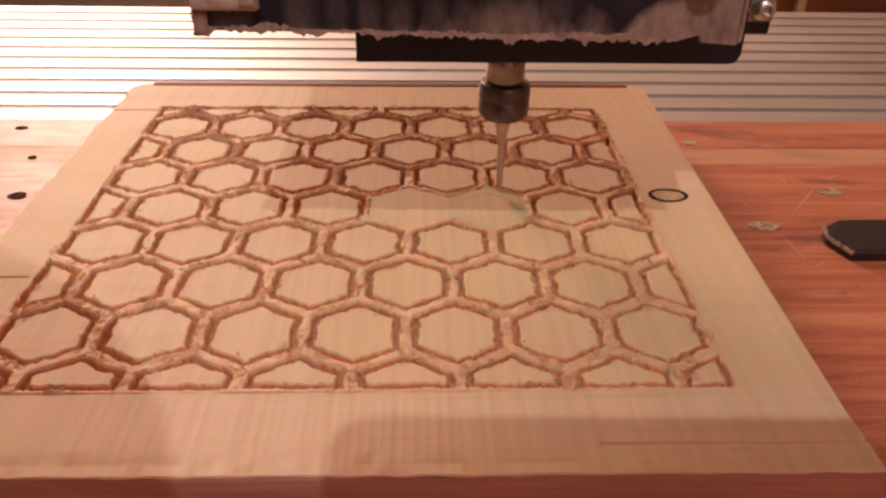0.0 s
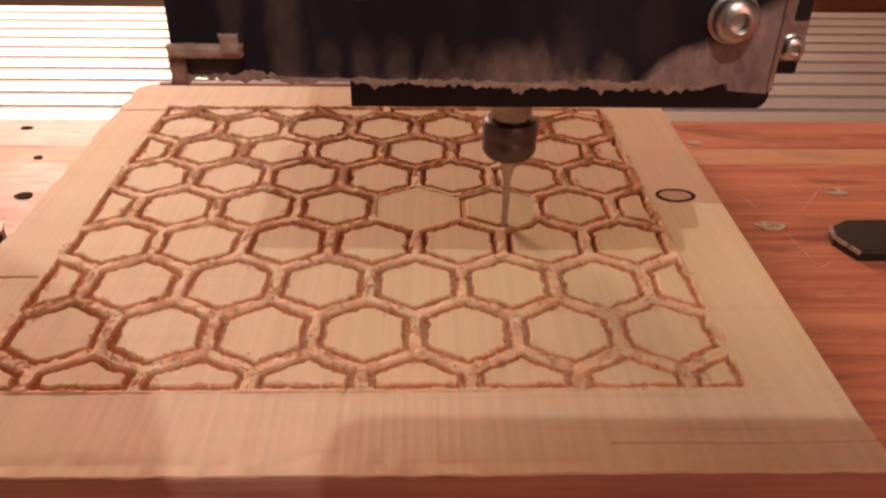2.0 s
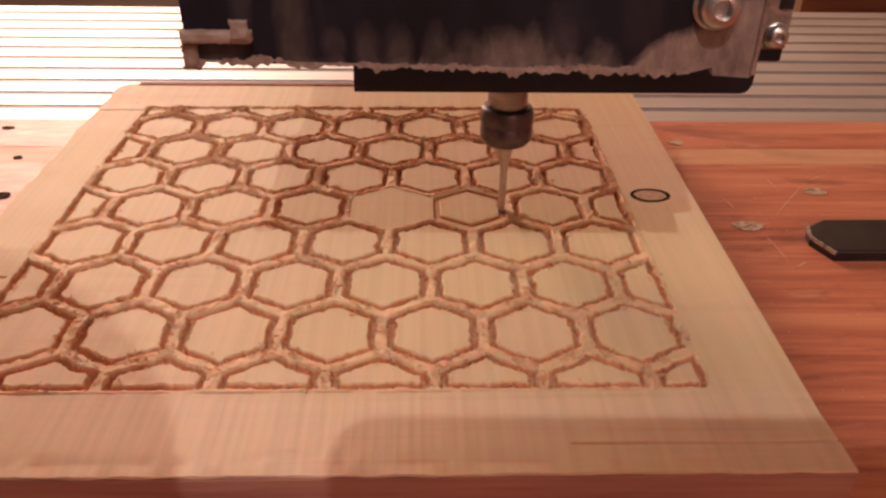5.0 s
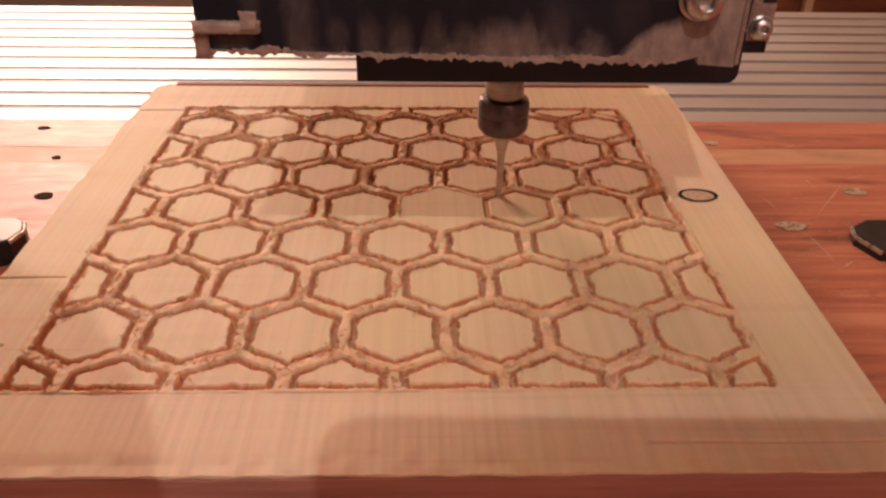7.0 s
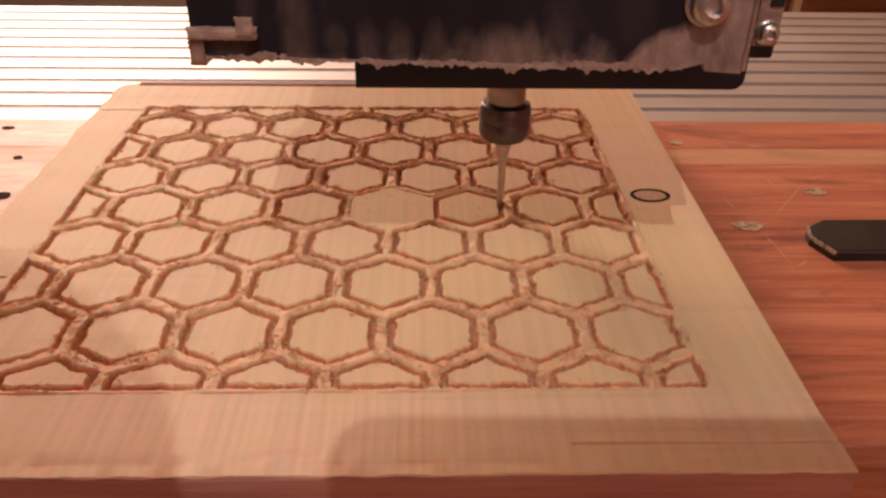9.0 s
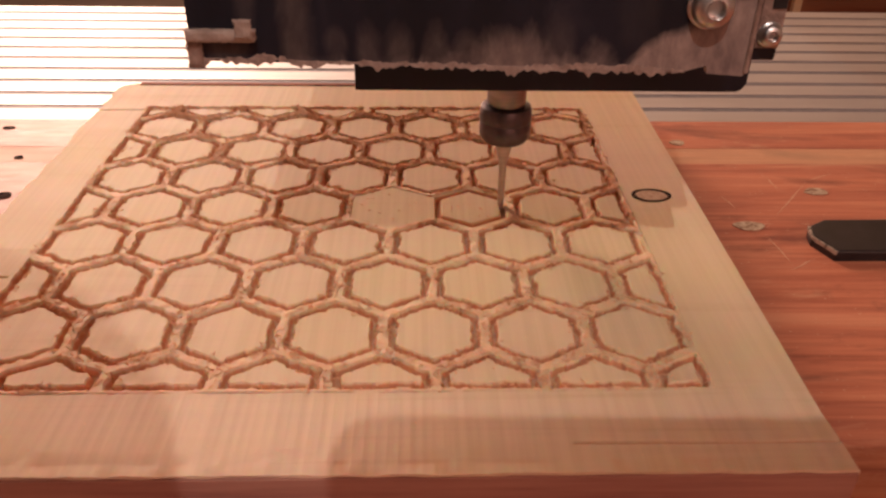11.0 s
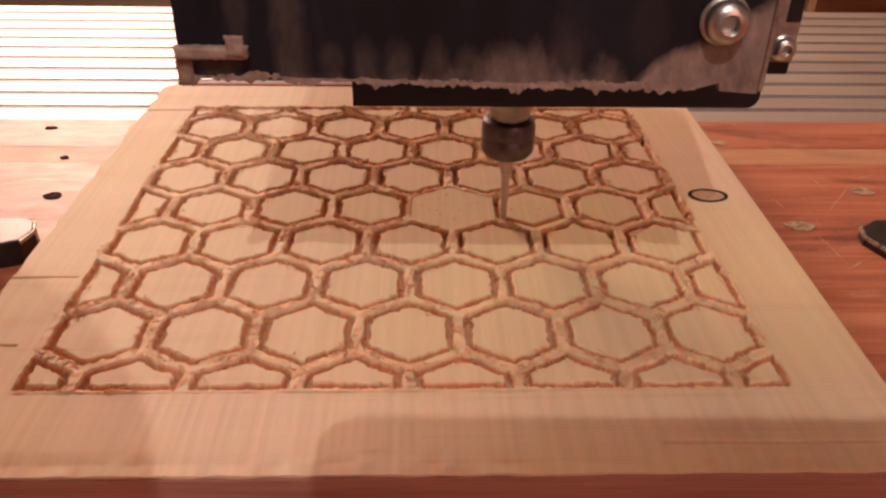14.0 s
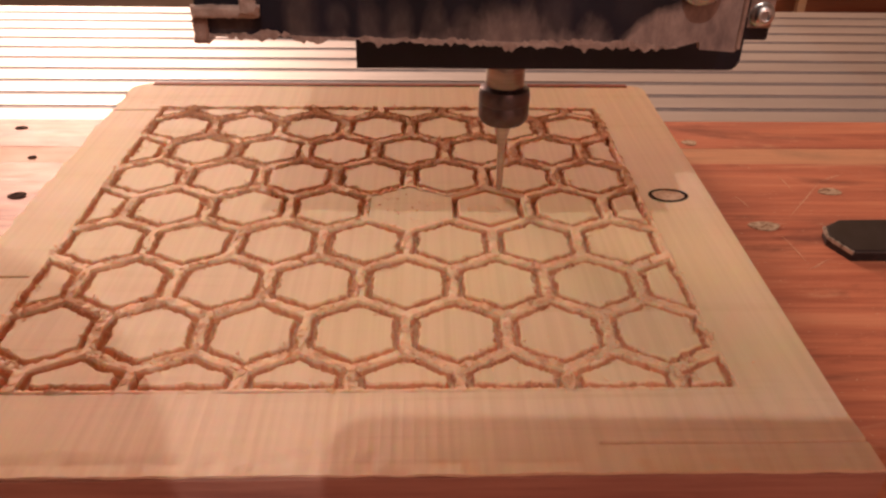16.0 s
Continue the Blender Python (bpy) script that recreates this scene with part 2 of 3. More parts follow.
# a paler rim of dust along the lower edge
split = m.t.nodes.new("ShaderNodeSeparateXYZ")
m.link(m.t.nodes.new("ShaderNodeTexCoord").outputs["Object"], split.inputs[0])
wavy = m.t.nodes.new("ShaderNodeMath")
wavy.operation = "MULTIPLY_ADD"
m.link(soft, wavy.inputs[0])
wavy.inputs[1].default_value = 0.012
m.link(split.outputs["Z"], wavy.inputs[2])
rng = m.node("ShaderNodeMapRange", From_Min=0.0812, From_Max=0.0765, To_Min=0.0, To_Max=0.5)
m.link(wavy.outputs[0], rng.inputs["Value"])
c = m.mix(rng.outputs[0], c, dust)
m.colour(c)
m.rough(v, 0.5, 0.85)
M_COVER = m.m

m = Mat("black_clamp_steel", (0.012, 0.011, 0.012), 0.3, 0, 0.36)
v = m.noise(m.coords(), 160, 4)
m.colour(m.ramp(v, [(0.35, (0.008, 0.007, 0.008)), (0.7, (0.024, 0.019, 0.020))]))
m.rough(v, 0.28, 0.42)
M_CLAMP = m.m

m = Mat("ground_steel", (0.50, 0.46, 0.43), 0.3, 1.0)
v = m.noise(m.coords((60, 60, 500)), 1.0, 3)
m.colour(m.ramp(v, [(0.3, (0.24, 0.205, 0.195)), (0.7, (0.40, 0.35, 0.33))]))
m.rough(v, 0.26, 0.42)
M_STEEL = m.m

m = Mat("dull_carbide", (0.42, 0.34, 0.30), 0.5, 0.55)
v = m.noise(m.coords((80, 80, 700)), 1.0, 3)
m.colour(m.ramp(v, [(0.3, (0.42, 0.34, 0.30)), (0.7, (0.62, 0.52, 0.46))]))
m.rough(v, 0.25, 0.42)
M_CUTTER = m.m

m = Mat("dark_oxide_steel", (0.05, 0.045, 0.045), 0.35, 0.8)
v = m.noise(m.coords(), 220, 4)
m.colour(m.ramp(v, [(0.3, (0.085, 0.066, 0.073)), (0.7, (0.155, 0.122, 0.132))]))
m.rough(v, 0.25, 0.5)
M_OXIDE = m.m

m = Mat("bright_zinc", (0.72, 0.70, 0.68), 0.22, 1.0)
v = m.noise(m.coords(), 300, 3)
m.colour(m.ramp(v, [(0.3, (0.55, 0.53, 0.52)), (0.7, (0.80, 0.78, 0.76))]))
m.rough(v, 0.28, 0.45)
M_ZINC = m.m

# black of the pen ring, and the shade painted for drilled holes
m = Mat("ink_and_hole_shade", (0.02, 0.012, 0.012), 0.9, 0, 0.05)
m.colour(m.ramp(m.noise(m.coords((1, 1, 1), True), 900, 3), [(0.35, (0.012, 0.008, 0.010)), (0.75, (0.09, 0.05, 0.035))]))
M_INK_HOLE = m.m

m = Mat("knot_wood", (0.36, 0.22, 0.10), 0.6)
m.colour(m.ramp(m.noise(m.coords((1, 1, 1), True), 420, 5, 0.6, 1.5), [(0.3, (0.34, 0.20, 0.12)), (0.55, (0.52, 0.36, 0.25)), (0.75, (0.62, 0.44, 0.31))]))
M_KNOT = m.m

m = Mat("pale_scratch", (0.50, 0.27, 0.15), 0.8)
m.colour(m.ramp(m.noise(m.coords((1, 1, 1), True), 500, 3), [(0.35, (0.46, 0.22, 0.13)), (0.65, (0.64, 0.41, 0.27))]))
M_SCRATCH = m.m

m = Mat("dark_red_wood", (0.16, 0.035, 0.015), 0.7)
m.colour(m.ramp(m.noise(m.coords((1, 1, 1), True), 300, 4), [(0.3, (0.20, 0.05, 0.025)), (0.7, (0.36, 0.10, 0.05))]))
M_DARK_RED = m.m

m = Mat("dark_sawn_edge", (0.2, 0.08, 0.045), 0.8)
m.colour(m.ramp(m.noise(m.coords((12, 60, 160), True), 1.0, 5, 0.6), [(0.3, (0.25, 0.11, 0.085)), (0.55, (0.38, 0.19, 0.14)), (0.8, (0.50, 0.27, 0.20))]))
m.bump(m.noise(m.coords((30, 60, 200), True), 4.0, 4), 0.4, 0.0006)
M_EDGE = m.m

m = Mat("worn_bare_metal", (0.5, 0.44, 0.36), 0.5, 0.6)
m.colour(m.ramp(m.noise(m.coords(), 500, 4), [(0.35, (0.10, 0.085, 0.07)), (0.5, (0.42, 0.36, 0.30)), (0.75, (0.62, 0.55, 0.46))]))
M_WORN = m.m

m = Mat("plaster_wall", (0.42, 0.34, 0.28), 0.9)
m.colour(m.ramp(m.noise(m.coords((1, 1, 1), True), 2.5, 5), [(0.3, (0.36, 0.28, 0.23)), (0.7, (0.46, 0.38, 0.32))]))
M_WALL = m.m

m = Mat("dark_wood_floor", (0.14, 0.05, 0.025), 0.5)
m.colour(m.ramp(m.noise(m.coords((2, 26, 5), True), 1.0, 5, 0.6, 0.6), [(0.3, (0.08, 0.026, 0.014)), (0.7, (0.20, 0.075, 0.038))]))
M_FLOORWOOD = m.m

m = Mat("varnished_brown_wood", (0.24, 0.08, 0.035), 0.35)
m.colour(m.ramp(m.noise(m.coords((3, 40, 40)), 1.0, 5, 0.6, 0.6), [(0.3, (0.15, 0.045, 0.02)), (0.7, (0.30, 0.11, 0.05))]))
M_BROWN = m.m

m = Mat("pale_lath", (0.62, 0.42, 0.24), 0.5)
m.colour(m.ramp(m.noise(m.coords((6, 80, 80)), 1.0, 4), [(0.3, (0.54, 0.34, 0.18)), (0.7, (0.68, 0.48, 0.30))]))
M_LATH = m.m


# ---- mesh words ----
def finish(name, bm, material, smooth=False):
    me = bpy.data.meshes.new(name)
    bm.normal_update()
    bm.to_mesh(me)
    bm.free()
    me.materials.append(material)
    if smooth:
        me.polygons.foreach_set("use_smooth", [True] * len(me.polygons))
        me.set_sharp_from_angle(angle=radians(38))
    return me


def part(name, bm, material, parent, label="", smooth=False):
    ob = new(name, finish(name, bm, material, smooth))
    ob.parent = parent
    if label:
        ob["label"] = label
    return ob


def thing(name, label, category, at=(0, 0, 0), group="", kind=""):
    ob = new(name)
    ob.empty_display_size = 0.02
    ob.location = at
    return tagged(ob, label, category, group, kind)


def box(x0, x1, y0, y1, z0, z1, bevel=0.0, bm=None, segments=2):
    own = bmesh.new()
    bmesh.ops.create_cube(own, size=1, matrix=Matrix.Translation(((x0 + x1) / 2, (y0 + y1) / 2, (z0 + z1) / 2)) @ Matrix.Diagonal((x1 - x0, y1 - y0, z1 - z0, 1)))
    if bevel:
        bmesh.ops.bevel(own, geom=own.edges[:], offset=bevel, segments=segments, affect="EDGES", profile=0.5)
    if bm is None:
        return own
    return merge(bm, own)


def merge(bm, other):
    me = bpy.data.meshes.new("scrap")
    other.to_mesh(me)
    other.free()
    bm.from_mesh(me)
    bpy.data.meshes.remove(me)
    return bm


def lathe(profile, segments=40, at=(0, 0, 0), axis="z"):
    """A turned body: profile of (radius, height)."""
    bm = bmesh.new()
    rings = []
    for r, h in profile:
        ring = []
        for k in range(segments):
            a = 2 * math.pi * k / segments
            q = (r * math.cos(a), r * math.sin(a), h)
            if axis == "y":
                q = (q[0], -q[2], q[1])
            ring.append(bm.verts.new((q[0] + at[0], q[1] + at[1], q[2] + at[2])))
        rings.append(ring)
    for a, b in zip(rings, rings[1:]):
        for k in range(segments):
            bm.faces.new((a[k], a[(k + 1) % segments], b[(k + 1) % segments], b[k]))
    bm.faces.new(rings[0][::-1])
    bm.faces.new(rings[-1])
    bmesh.ops.recalc_face_normals(bm, faces=bm.faces[:])
    return bm


def slab(outline, z0, z1, bevel=0.0):
    """An outline in x, y drawn up from z0 to z1."""
    bm = bmesh.new()
    lo = [bm.verts.new((x, y, z0)) for x, y in outline]
    hi = [bm.verts.new((x, y, z1)) for x, y in outline]
    n = len(outline)
    bm.faces.new(lo[::-1])
    top = bm.faces.new(hi)
    for k in range(n):
        bm.faces.new((lo[k], lo[(k + 1) % n], hi[(k + 1) % n], hi[k]))
    bmesh.ops.recalc_face_normals(bm, faces=bm.faces[:])
    if bevel:
        bmesh.ops.bevel(bm, geom=list(top.edges), offset=bevel, segments=2, affect="EDGES", profile=0.5)
    return bm


# ---- the room ----
def structure(name, bm, material, label):
    return tagged(new(name, finish(name, bm, material)), label, "structure", kind="structure")


structure("floor", box(-2.4, 2.4, -2.0, 2.8, FLOOR - 0.1, FLOOR), M_FLOORWOOD, "dark brown wooden workshop floor")
structure("ceiling", box(-2.4, 2.4, -2.0, 2.8, 1.5, 1.6), M_WALL, "plain plastered ceiling above the workshop")
structure("wall_north", box(-2.4, 2.4, 2.8, 2.9, FLOOR, 1.5), M_WALL, "plain plastered workshop wall")
structure("wall_south", box(-2.4, 2.4, -2.1, -2.0, FLOOR, 1.5), M_WALL, "plain plastered workshop wall")
structure("wall_west", box(-2.5, -2.4, -2.1, 2.9, FLOOR, 1.5), M_WALL, "plain plastered workshop wall")
structure("wall_east", box(2.4, 2.5, -2.1, 2.9, FLOOR, 1.5), M_WALL, "plain plastered workshop wall")

# ---- machine bed ----
SLOT = 0.0223
bed = thing("machine_bed", "slotted aluminium machine bed on a steel frame", "machine bed", (0, 0, Z_BED))


def rib(y):
    """One extruded rib of the bed with lips over its slot."""
    bm = box(-0.75, 0.75, y, y + SLOT - 0.0062, -0.0006, 0, 0.0002)
    return bm


rib_mesh = finish("rib", rib(0), M_ALU)
for k in range(34):
    ob = new("rib", rib_mesh)
    ob.parent = bed
    ob.location = (0, 0.1692 + SLOT * (k - 24), 0)
# shallow floor; its darker colour carries the slots' shade
part("slot_floor", box(-0.75, 0.75, -0.367, 0.389, -0.022, -0.0006), M_SLOT, bed, "shallow slot floor, grey to stand in for the slots' shade")
for x in (-0.7, 0.66):
    for y in (-0.34, 0.32):
        part("leg", box(x, x + 0.04, y, y + 0.04, FLOOR - Z_BED, -0.0222, 0.002), M_BLACK, bed, "black steel leg")

# ---- spoilboard ----
ply = thing("spoilboard", "reddish plywood spoilboard with drilled holes and scratches", "board", (0, 0, Z_PLY))
sheet = part("plank", box(-0.55, 0.55, -0.36, 0.0647, Z_BED - Z_PLY, 0), M_PLY, ply)
part("plank", box(-0.55, 0.55, 0.06475, 0.0823, Z_BED - Z_PLY, -0.0001), M_STRIP, ply, "paler narrow strip")
part("plank", box(-0.55, 0.55, 0.08235, 0.1165, Z_BED - Z_PLY, 0), M_PLY, ply)


SCRATCHES = [((0.1655, 0.0533), (0.1662, 0.0389)), ((0.1545, 0.0128), (0.1827, 0.0472)), ((0.1455, 0.0078), (0.1524, 0.0078)), ((0.1633, 0.0078), (0.169, 0.0074)), ((0.1459, 0.0), (0.1478, -0.0222)), ((0.1387, 0.0331), (0.1417, 0.02)), ((0.1827, 0.0472), (0.1972, 0.0547)), ((0.1571, -0.0189), (0.1452, -0.0272))]


def pit(x, y, rx, ry, material, name, label):
    pts = [(x + rx * (1 + 0.12 * math.sin(3 * a + x * 90)) * math.cos(a), y + ry * math.sin(a)) for a in [2 * math.pi * k / 18 for k in range(18)]]
    return part(name, slab(pts, 0.00005, 0.0004), material, sheet, label)


# drilled holes are flat discs; the shade inside them is their black colour
for x, y, rx, ry in ((-0.1637, 0.0318, 0.0037, 0.0030), (-0.1732, 0.0700, 0.0020, 0.0016), (-0.1928, 0.1046, 0.0030, 0.0018)):
    pit(x, y, rx, ry, M_INK_HOLE, "bored_hole", "flat dark disc standing in for the shade of a drilled hole")
for x, y, rx, ry in ((0.1821, 0.0364, 0.0050, 0.0032), (0.1418, 0.0058, 0.0062, 0.0036), (0.1358, 0.0885, 0.0036, 0.0030)):
    pit(x, y, rx, ry, M_FILLER, "filled_knot", "pale filled knot")


for k, (a, b) in enumerate(SCRATCHES):
    d = Vector((b[0] - a[0], b[1] - a[1]))
    n = Vector((-d.y, d.x)).normalized() * 0.0003
    m0 = ((a[0] + b[0]) / 2 + 0.0002 * (k % 3), (a[1] + b[1]) / 2)
    part("scratch", slab([(a[0] - n.x * 0.3, a[1] - n.y * 0.3), (m0[0] - n.x, m0[1] - n.y), (b[0], b[1]), (m0[0] + n.x, m0[1] + n.y)], 0.00004, 0.00012), M_SCRATCH, sheet, "pale scratch")


# ---- carved board ----
def left_edge(y):
    return -0.1311 + 0.0016 * (float(value_noise(np.array([y]), np.array([0.4]), 190, 51)[0]) - 0.5) + 0.0012 * (float(value_noise(np.array([y]), np.array([0.9]), 620, 52)[0]) - 0.5) * (y > 0.03)


def right_edge(y):
    return 0.1056 + (y + 0.146) * 0.0239 + 0.0014 * min(max((-0.128 - y) / 0.018, 0), 1)


Y0, Y1, THICK = -0.1462, 0.1012, 0.0245
NX, NY = 860, 900
LEFT, RIGHT, FRONT, BACK = -4 * P, 3 * P, -5 * ROW + 0.0006, 3 * ROW - 0.0008
RIDGE, GROOVE = 0.0015, 0.0021


LATTICE = {}


def value_noise(x, y, f, seed):
    """Smooth noise on a lattice of f cells a metre."""
    if seed not in LATTICE:
        LATTICE[seed] = np.random.RandomState(seed).rand(512, 512)
    tab = LATTICE[seed]
    gx, gy = x * f + 200, y * f + 200
    ix, iy = np.floor(gx).astype(int), np.floor(gy).astype(int)
    u, v = gx - ix, gy - iy
    u, v = u * u * (3 - 2 * u), v * v * (3 - 2 * v)
    a, b = tab[iy % 512, ix % 512], tab[iy % 512, (ix + 1) % 512]
    c, d = tab[(iy + 1) % 512, ix % 512], tab[(iy + 1) % 512, (ix + 1) % 512]
    return (a * (1 - u) + b * u) * (1 - v) + (c * (1 - u) + d * u) * v


def cell_of(x, y):
    """The row, the middle and the distance to the border of the honeycomb cell at each place."""
    best = None
    for r in range(-1, 10):
        cy = -(r - 3) * ROW
        off = 0.5 * P if r % 2 else 0.0
        cx = np.round((x - off) / P) * P + off
        dx, dy = np.abs(x - cx), np.abs(y - cy)
        inside = P / 2 - np.maximum(dx, dx * 0.5 + dy * math.sqrt(3) / 2)
        if best is None:
            best = [inside, cx, np.full_like(x, cy)]
        else:
            w = inside > best[0]
            best = [np.where(w, inside, best[0]), np.where(w, cx, best[1]), np.where(w, cy, best[2])]
    return best


def relief(x, y):
    """Height of the board's top."""
    d, cx, cy = cell_of(x, y)
    rect = np.minimum(np.minimum(x - LEFT, RIGHT - x), np.minimum(y - FRONT, BACK - y))
    live = (np.abs(cx - CX) < 0.004) & (np.abs(cy - CY) < 0.004)
    blank = (np.abs(cx) < 0.004) & (np.abs(cy - CY) < 0.004)
    d = np.minimum(d, rect + RIDGE)
    fray = (0.6 * value_noise(x * 0.77 + y * 0.64, y * 0.77 - x * 0.64, 560, 3) + 0.4 * value_noise(x * 0.34 - y * 0.94, y * 0.34 + x * 0.94, 1250, 8) - 0.5) * 0.0017 * (0.75 + 4 * np.clip(y + 0.03, 0, 0.1)) + (value_noise(x, y, 260, 4) - 0.5) * 0.0010
    dn = np.where(live, d, d + fray)
    e_out = np.clip((dn - RIDGE + 0.0002) / 0.0008, 0, 1)
    e_in = np.clip((RIDGE + GROOVE - dn + 0.0002) / 0.0008, 0, 1)
    cut = np.minimum(e_out, e_in)
    cut = cut * cut * (3 - 2 * cut)
    cut = cut * (rect > -0.0002)
    cut = np.where(blank, 0, cut)
    far = value_noise(cx * 7 + 3, cy * 7, 60, 9)
    z = -cut * DEPTH * (0.85 + 0.3 * far) * np.where(live, 1 / (0.85 + 0.3 * far) * 1.08, 1)
    # raised, frayed fibres along the cut edges
    near = np.exp(-((dn - RIDGE + 0.0004) / 0.0005) ** 2) + 0.6 * np.exp(-((dn - RIDGE - GROOVE - 0.0003) / 0.0005) ** 2)
    burr = np.clip(0.6 * value_noise(x * 0.6 + y * 0.8, y * 0.6 - x * 0.8, 480, 5) + 0.4 * value_noise(x * 0.9 - y * 0.43, y * 0.9 + x * 0.43, 1100, 15) - 0.36, 0, 1) * 0.0012 * (0.3 + value_noise(x, y, 120, 6))
    z = z + near * burr * (cut < 0.3) * (rect > -0.0022) * np.where(rect < 0, 0.45, 1) * np.where(live | blank, 0.15, 1) * (0.65 + 4 * np.clip(y + 0.02, 0, 0.1))
    # torn, matted fibres heaped on the narrow ridges
    crest = np.clip(1 - np.maximum(dn, 0) / (RIDGE + 0.0005), 0, 1)
    mat_ = 0.65 * value_noise(x * 0.8 - y * 0.6, y * 0.8 + x * 0.6, 520, 17) + 0.35 * value_noise(x * 0.5 + y * 0.87, y * 0.5 - x * 0.87, 950, 18)
    z = z + np.sqrt(crest) * (rect > -0.0008) * ~(live | blank) * (0.0001 + 0.0010 * np.clip(mat_ - 0.25, 0, 1) * (0.7 + 3 * np.clip(y + 0.02, 0, 0.1)))
    # shallow scallops left by the planer
    z = z - 0.00003 * np.abs(np.sin(math.pi * (x + 0.0012 * value_noise(x, y, 30, 19)) / 0.0026)) * (0.5 + value_noise(x, y, 40, 20)) * (1 + 1.0 * np.clip((-0.116 - y) / 0.006, 0, 1)) * (cut < 0.2)
    # the crack along the front edge
    line = -0.1372 + 0.0009 * (value_noise(x, 0 * x, 25, 11) - 0.5)
    z = z - 0.0006 * np.exp(-((y - line) / 0.00035) ** 2) * (value_noise(x, y * 0, 40, 12) > 0.3) * (x > 0.030)
    for cy0, x1 in ((-0.0683, -0.112), (-0.1010, -0.116), (0.0665, -0.094)):
        z = z - 0.0005 * np.exp(-((y - cy0 - 0.0006 * value_noise(x, y * 0, 60, 14)) / 0.00035) ** 2) * (x < x1)
    # rough sawn front
    z = z - 0.0005 * np.clip((-0.1385 - y) / 0.004, 0, 1) * value_noise(x, y, 260, 13)
    return z


board = thing("carved_board", "pale pine board with carved honeycomb grooves, lying on the spoilboard", "board")


def build_board():
    ys = np.linspace(Y0, Y1, NY)
    rows = []
    for y in ys:
        k = max(0.0, y - (Y1 - 0.007))
        round_in = 0.007 - math.sqrt(max(0.0, 0.007 ** 2 - k ** 2))
        rows.append(np.linspace(left_edge(y) + round_in, right_edge(y) - round_in, NX))
    X = np.array(rows)
    Y = np.repeat(ys[:, None], NX, 1)
    wob = np.zeros_like(X)
    wob[0, :] = value_noise(X[0], 0 * X[0], 160, 21) * 0.0006
    Z = relief(X, Y)
    Y = Y + wob
    verts = np.stack([X, Y, Z], -1).reshape(-1, 3)
    i = np.arange(NX * NY).reshape(NY, NX)
    q = np.stack([i[:-1, :-1], i[:-1, 1:], i[1:, 1:], i[1:, :-1]], -1).reshape(-1, 4)
    rim = np.concatenate([i[0, :], i[1:, -1], i[-1, -2::-1], i[-2:0:-1, 0]])
    low = verts[rim].copy()
    low[:, 2] = -THICK + 0.00005
    n0 = len(verts)
    verts = np.concatenate([verts, low])
    m = len(rim)
    k = np.arange(m)
    side = np.stack([n0 + k, n0 + (k + 1) % m, rim[(k + 1) % m], rim[k]], -1)
    quads = np.concatenate([q, side])
    me = bpy.data.meshes.new("body")
    me.vertices.add(len(verts))
    me.vertices.foreach_set("co", verts.astype(np.float32).ravel())
    tail = (n0 + k)[::-1]
    me.loops.add(quads.size + m)
    me.loops.foreach_set("vertex_index", np.concatenate([quads.ravel(), tail]).astype(np.int32))
    me.polygons.add(len(quads) + 1)
    starts = np.concatenate([np.arange(len(quads)) * 4, [quads.size]])
    me.polygons.foreach_set("loop_start", starts.astype(np.int32))
    me.update(calc_edges=True)
    me.validate()
    me.polygons.foreach_set("use_smooth", [True] * len(me.polygons))
    me.set_sharp_from_angle(angle=radians(70))
    for material in (M_CARVED, M_PINE):
        me.materials.append(material)
    kind = (np.arange(len(quads) + 1) >= len(q)).astype(np.int32)
    me.polygons.foreach_set("material_index", kind)
    ob = new("body", me)
    ob.parent = board
    return ob


build_board()


def ring(cx, cy, rx, ry, w, z0, z1, n=48):
    bm = bmesh.new()
    loops = []
    for k in range(n):
        a = 2 * math.pi * k / n
        f = 1 + 0.02 * math.sin(3 * a + 1)
        ww = w * (1 + 0.3 * math.sin(2 * a + 0.6))
        loops.append([bm.verts.new((cx + (rx * f + s * ww) * math.cos(a), cy + (ry * f + s * ww) * math.sin(a), z)) for s, z in ((-0.5, z0), (-0.5, z1), (0.5, z1), (0.5, z0))])
    for k in range(n):
        a, b = loops[k], loops[(k + 1) % n]
        for j in range(4):
            bm.faces.new((a[j], a[(j + 1) % 4], b[(j + 1) % 4], b[j]))
    bmesh.ops.recalc_face_normals(bm, faces=bm.faces[:])
    return bm


part("pen_ring", ring(0.0934, -0.0146, 0.0065, 0.0046, 0.0013, -0.0002, 0.00012), M_INK_HOLE, board, "hand-drawn black pen ring round a knot")
part("knot", slab([(0.0934 + 0.0057 * math.cos(2 * math.pi * k / 24), -0.0146 + 0.0038 * math.sin(2 * math.pi * k / 24)) for k in range(24)], -0.0002, 0.00006), M_KNOT, board, "small brown knot")
part("front_edge", box(-0.1303, 0.1067, Y0 - 0.0004, Y0 + 0.0012, -0.0244, -0.0010, 0.0002), M_EDGE, board, "dark rough-sawn front edge")
part("burnt_edge", box(-0.1225, 0.1040, Y1 - 0.0022, Y1 + 0.0008, -0.004, 0.0005, 0.0002), M_DARK_RED, board, "dark red-brown strip along the back edge")

# wood still standing in the groove of the cell, in short lengths that sink as the cutter passes
SEGMENTS = 42


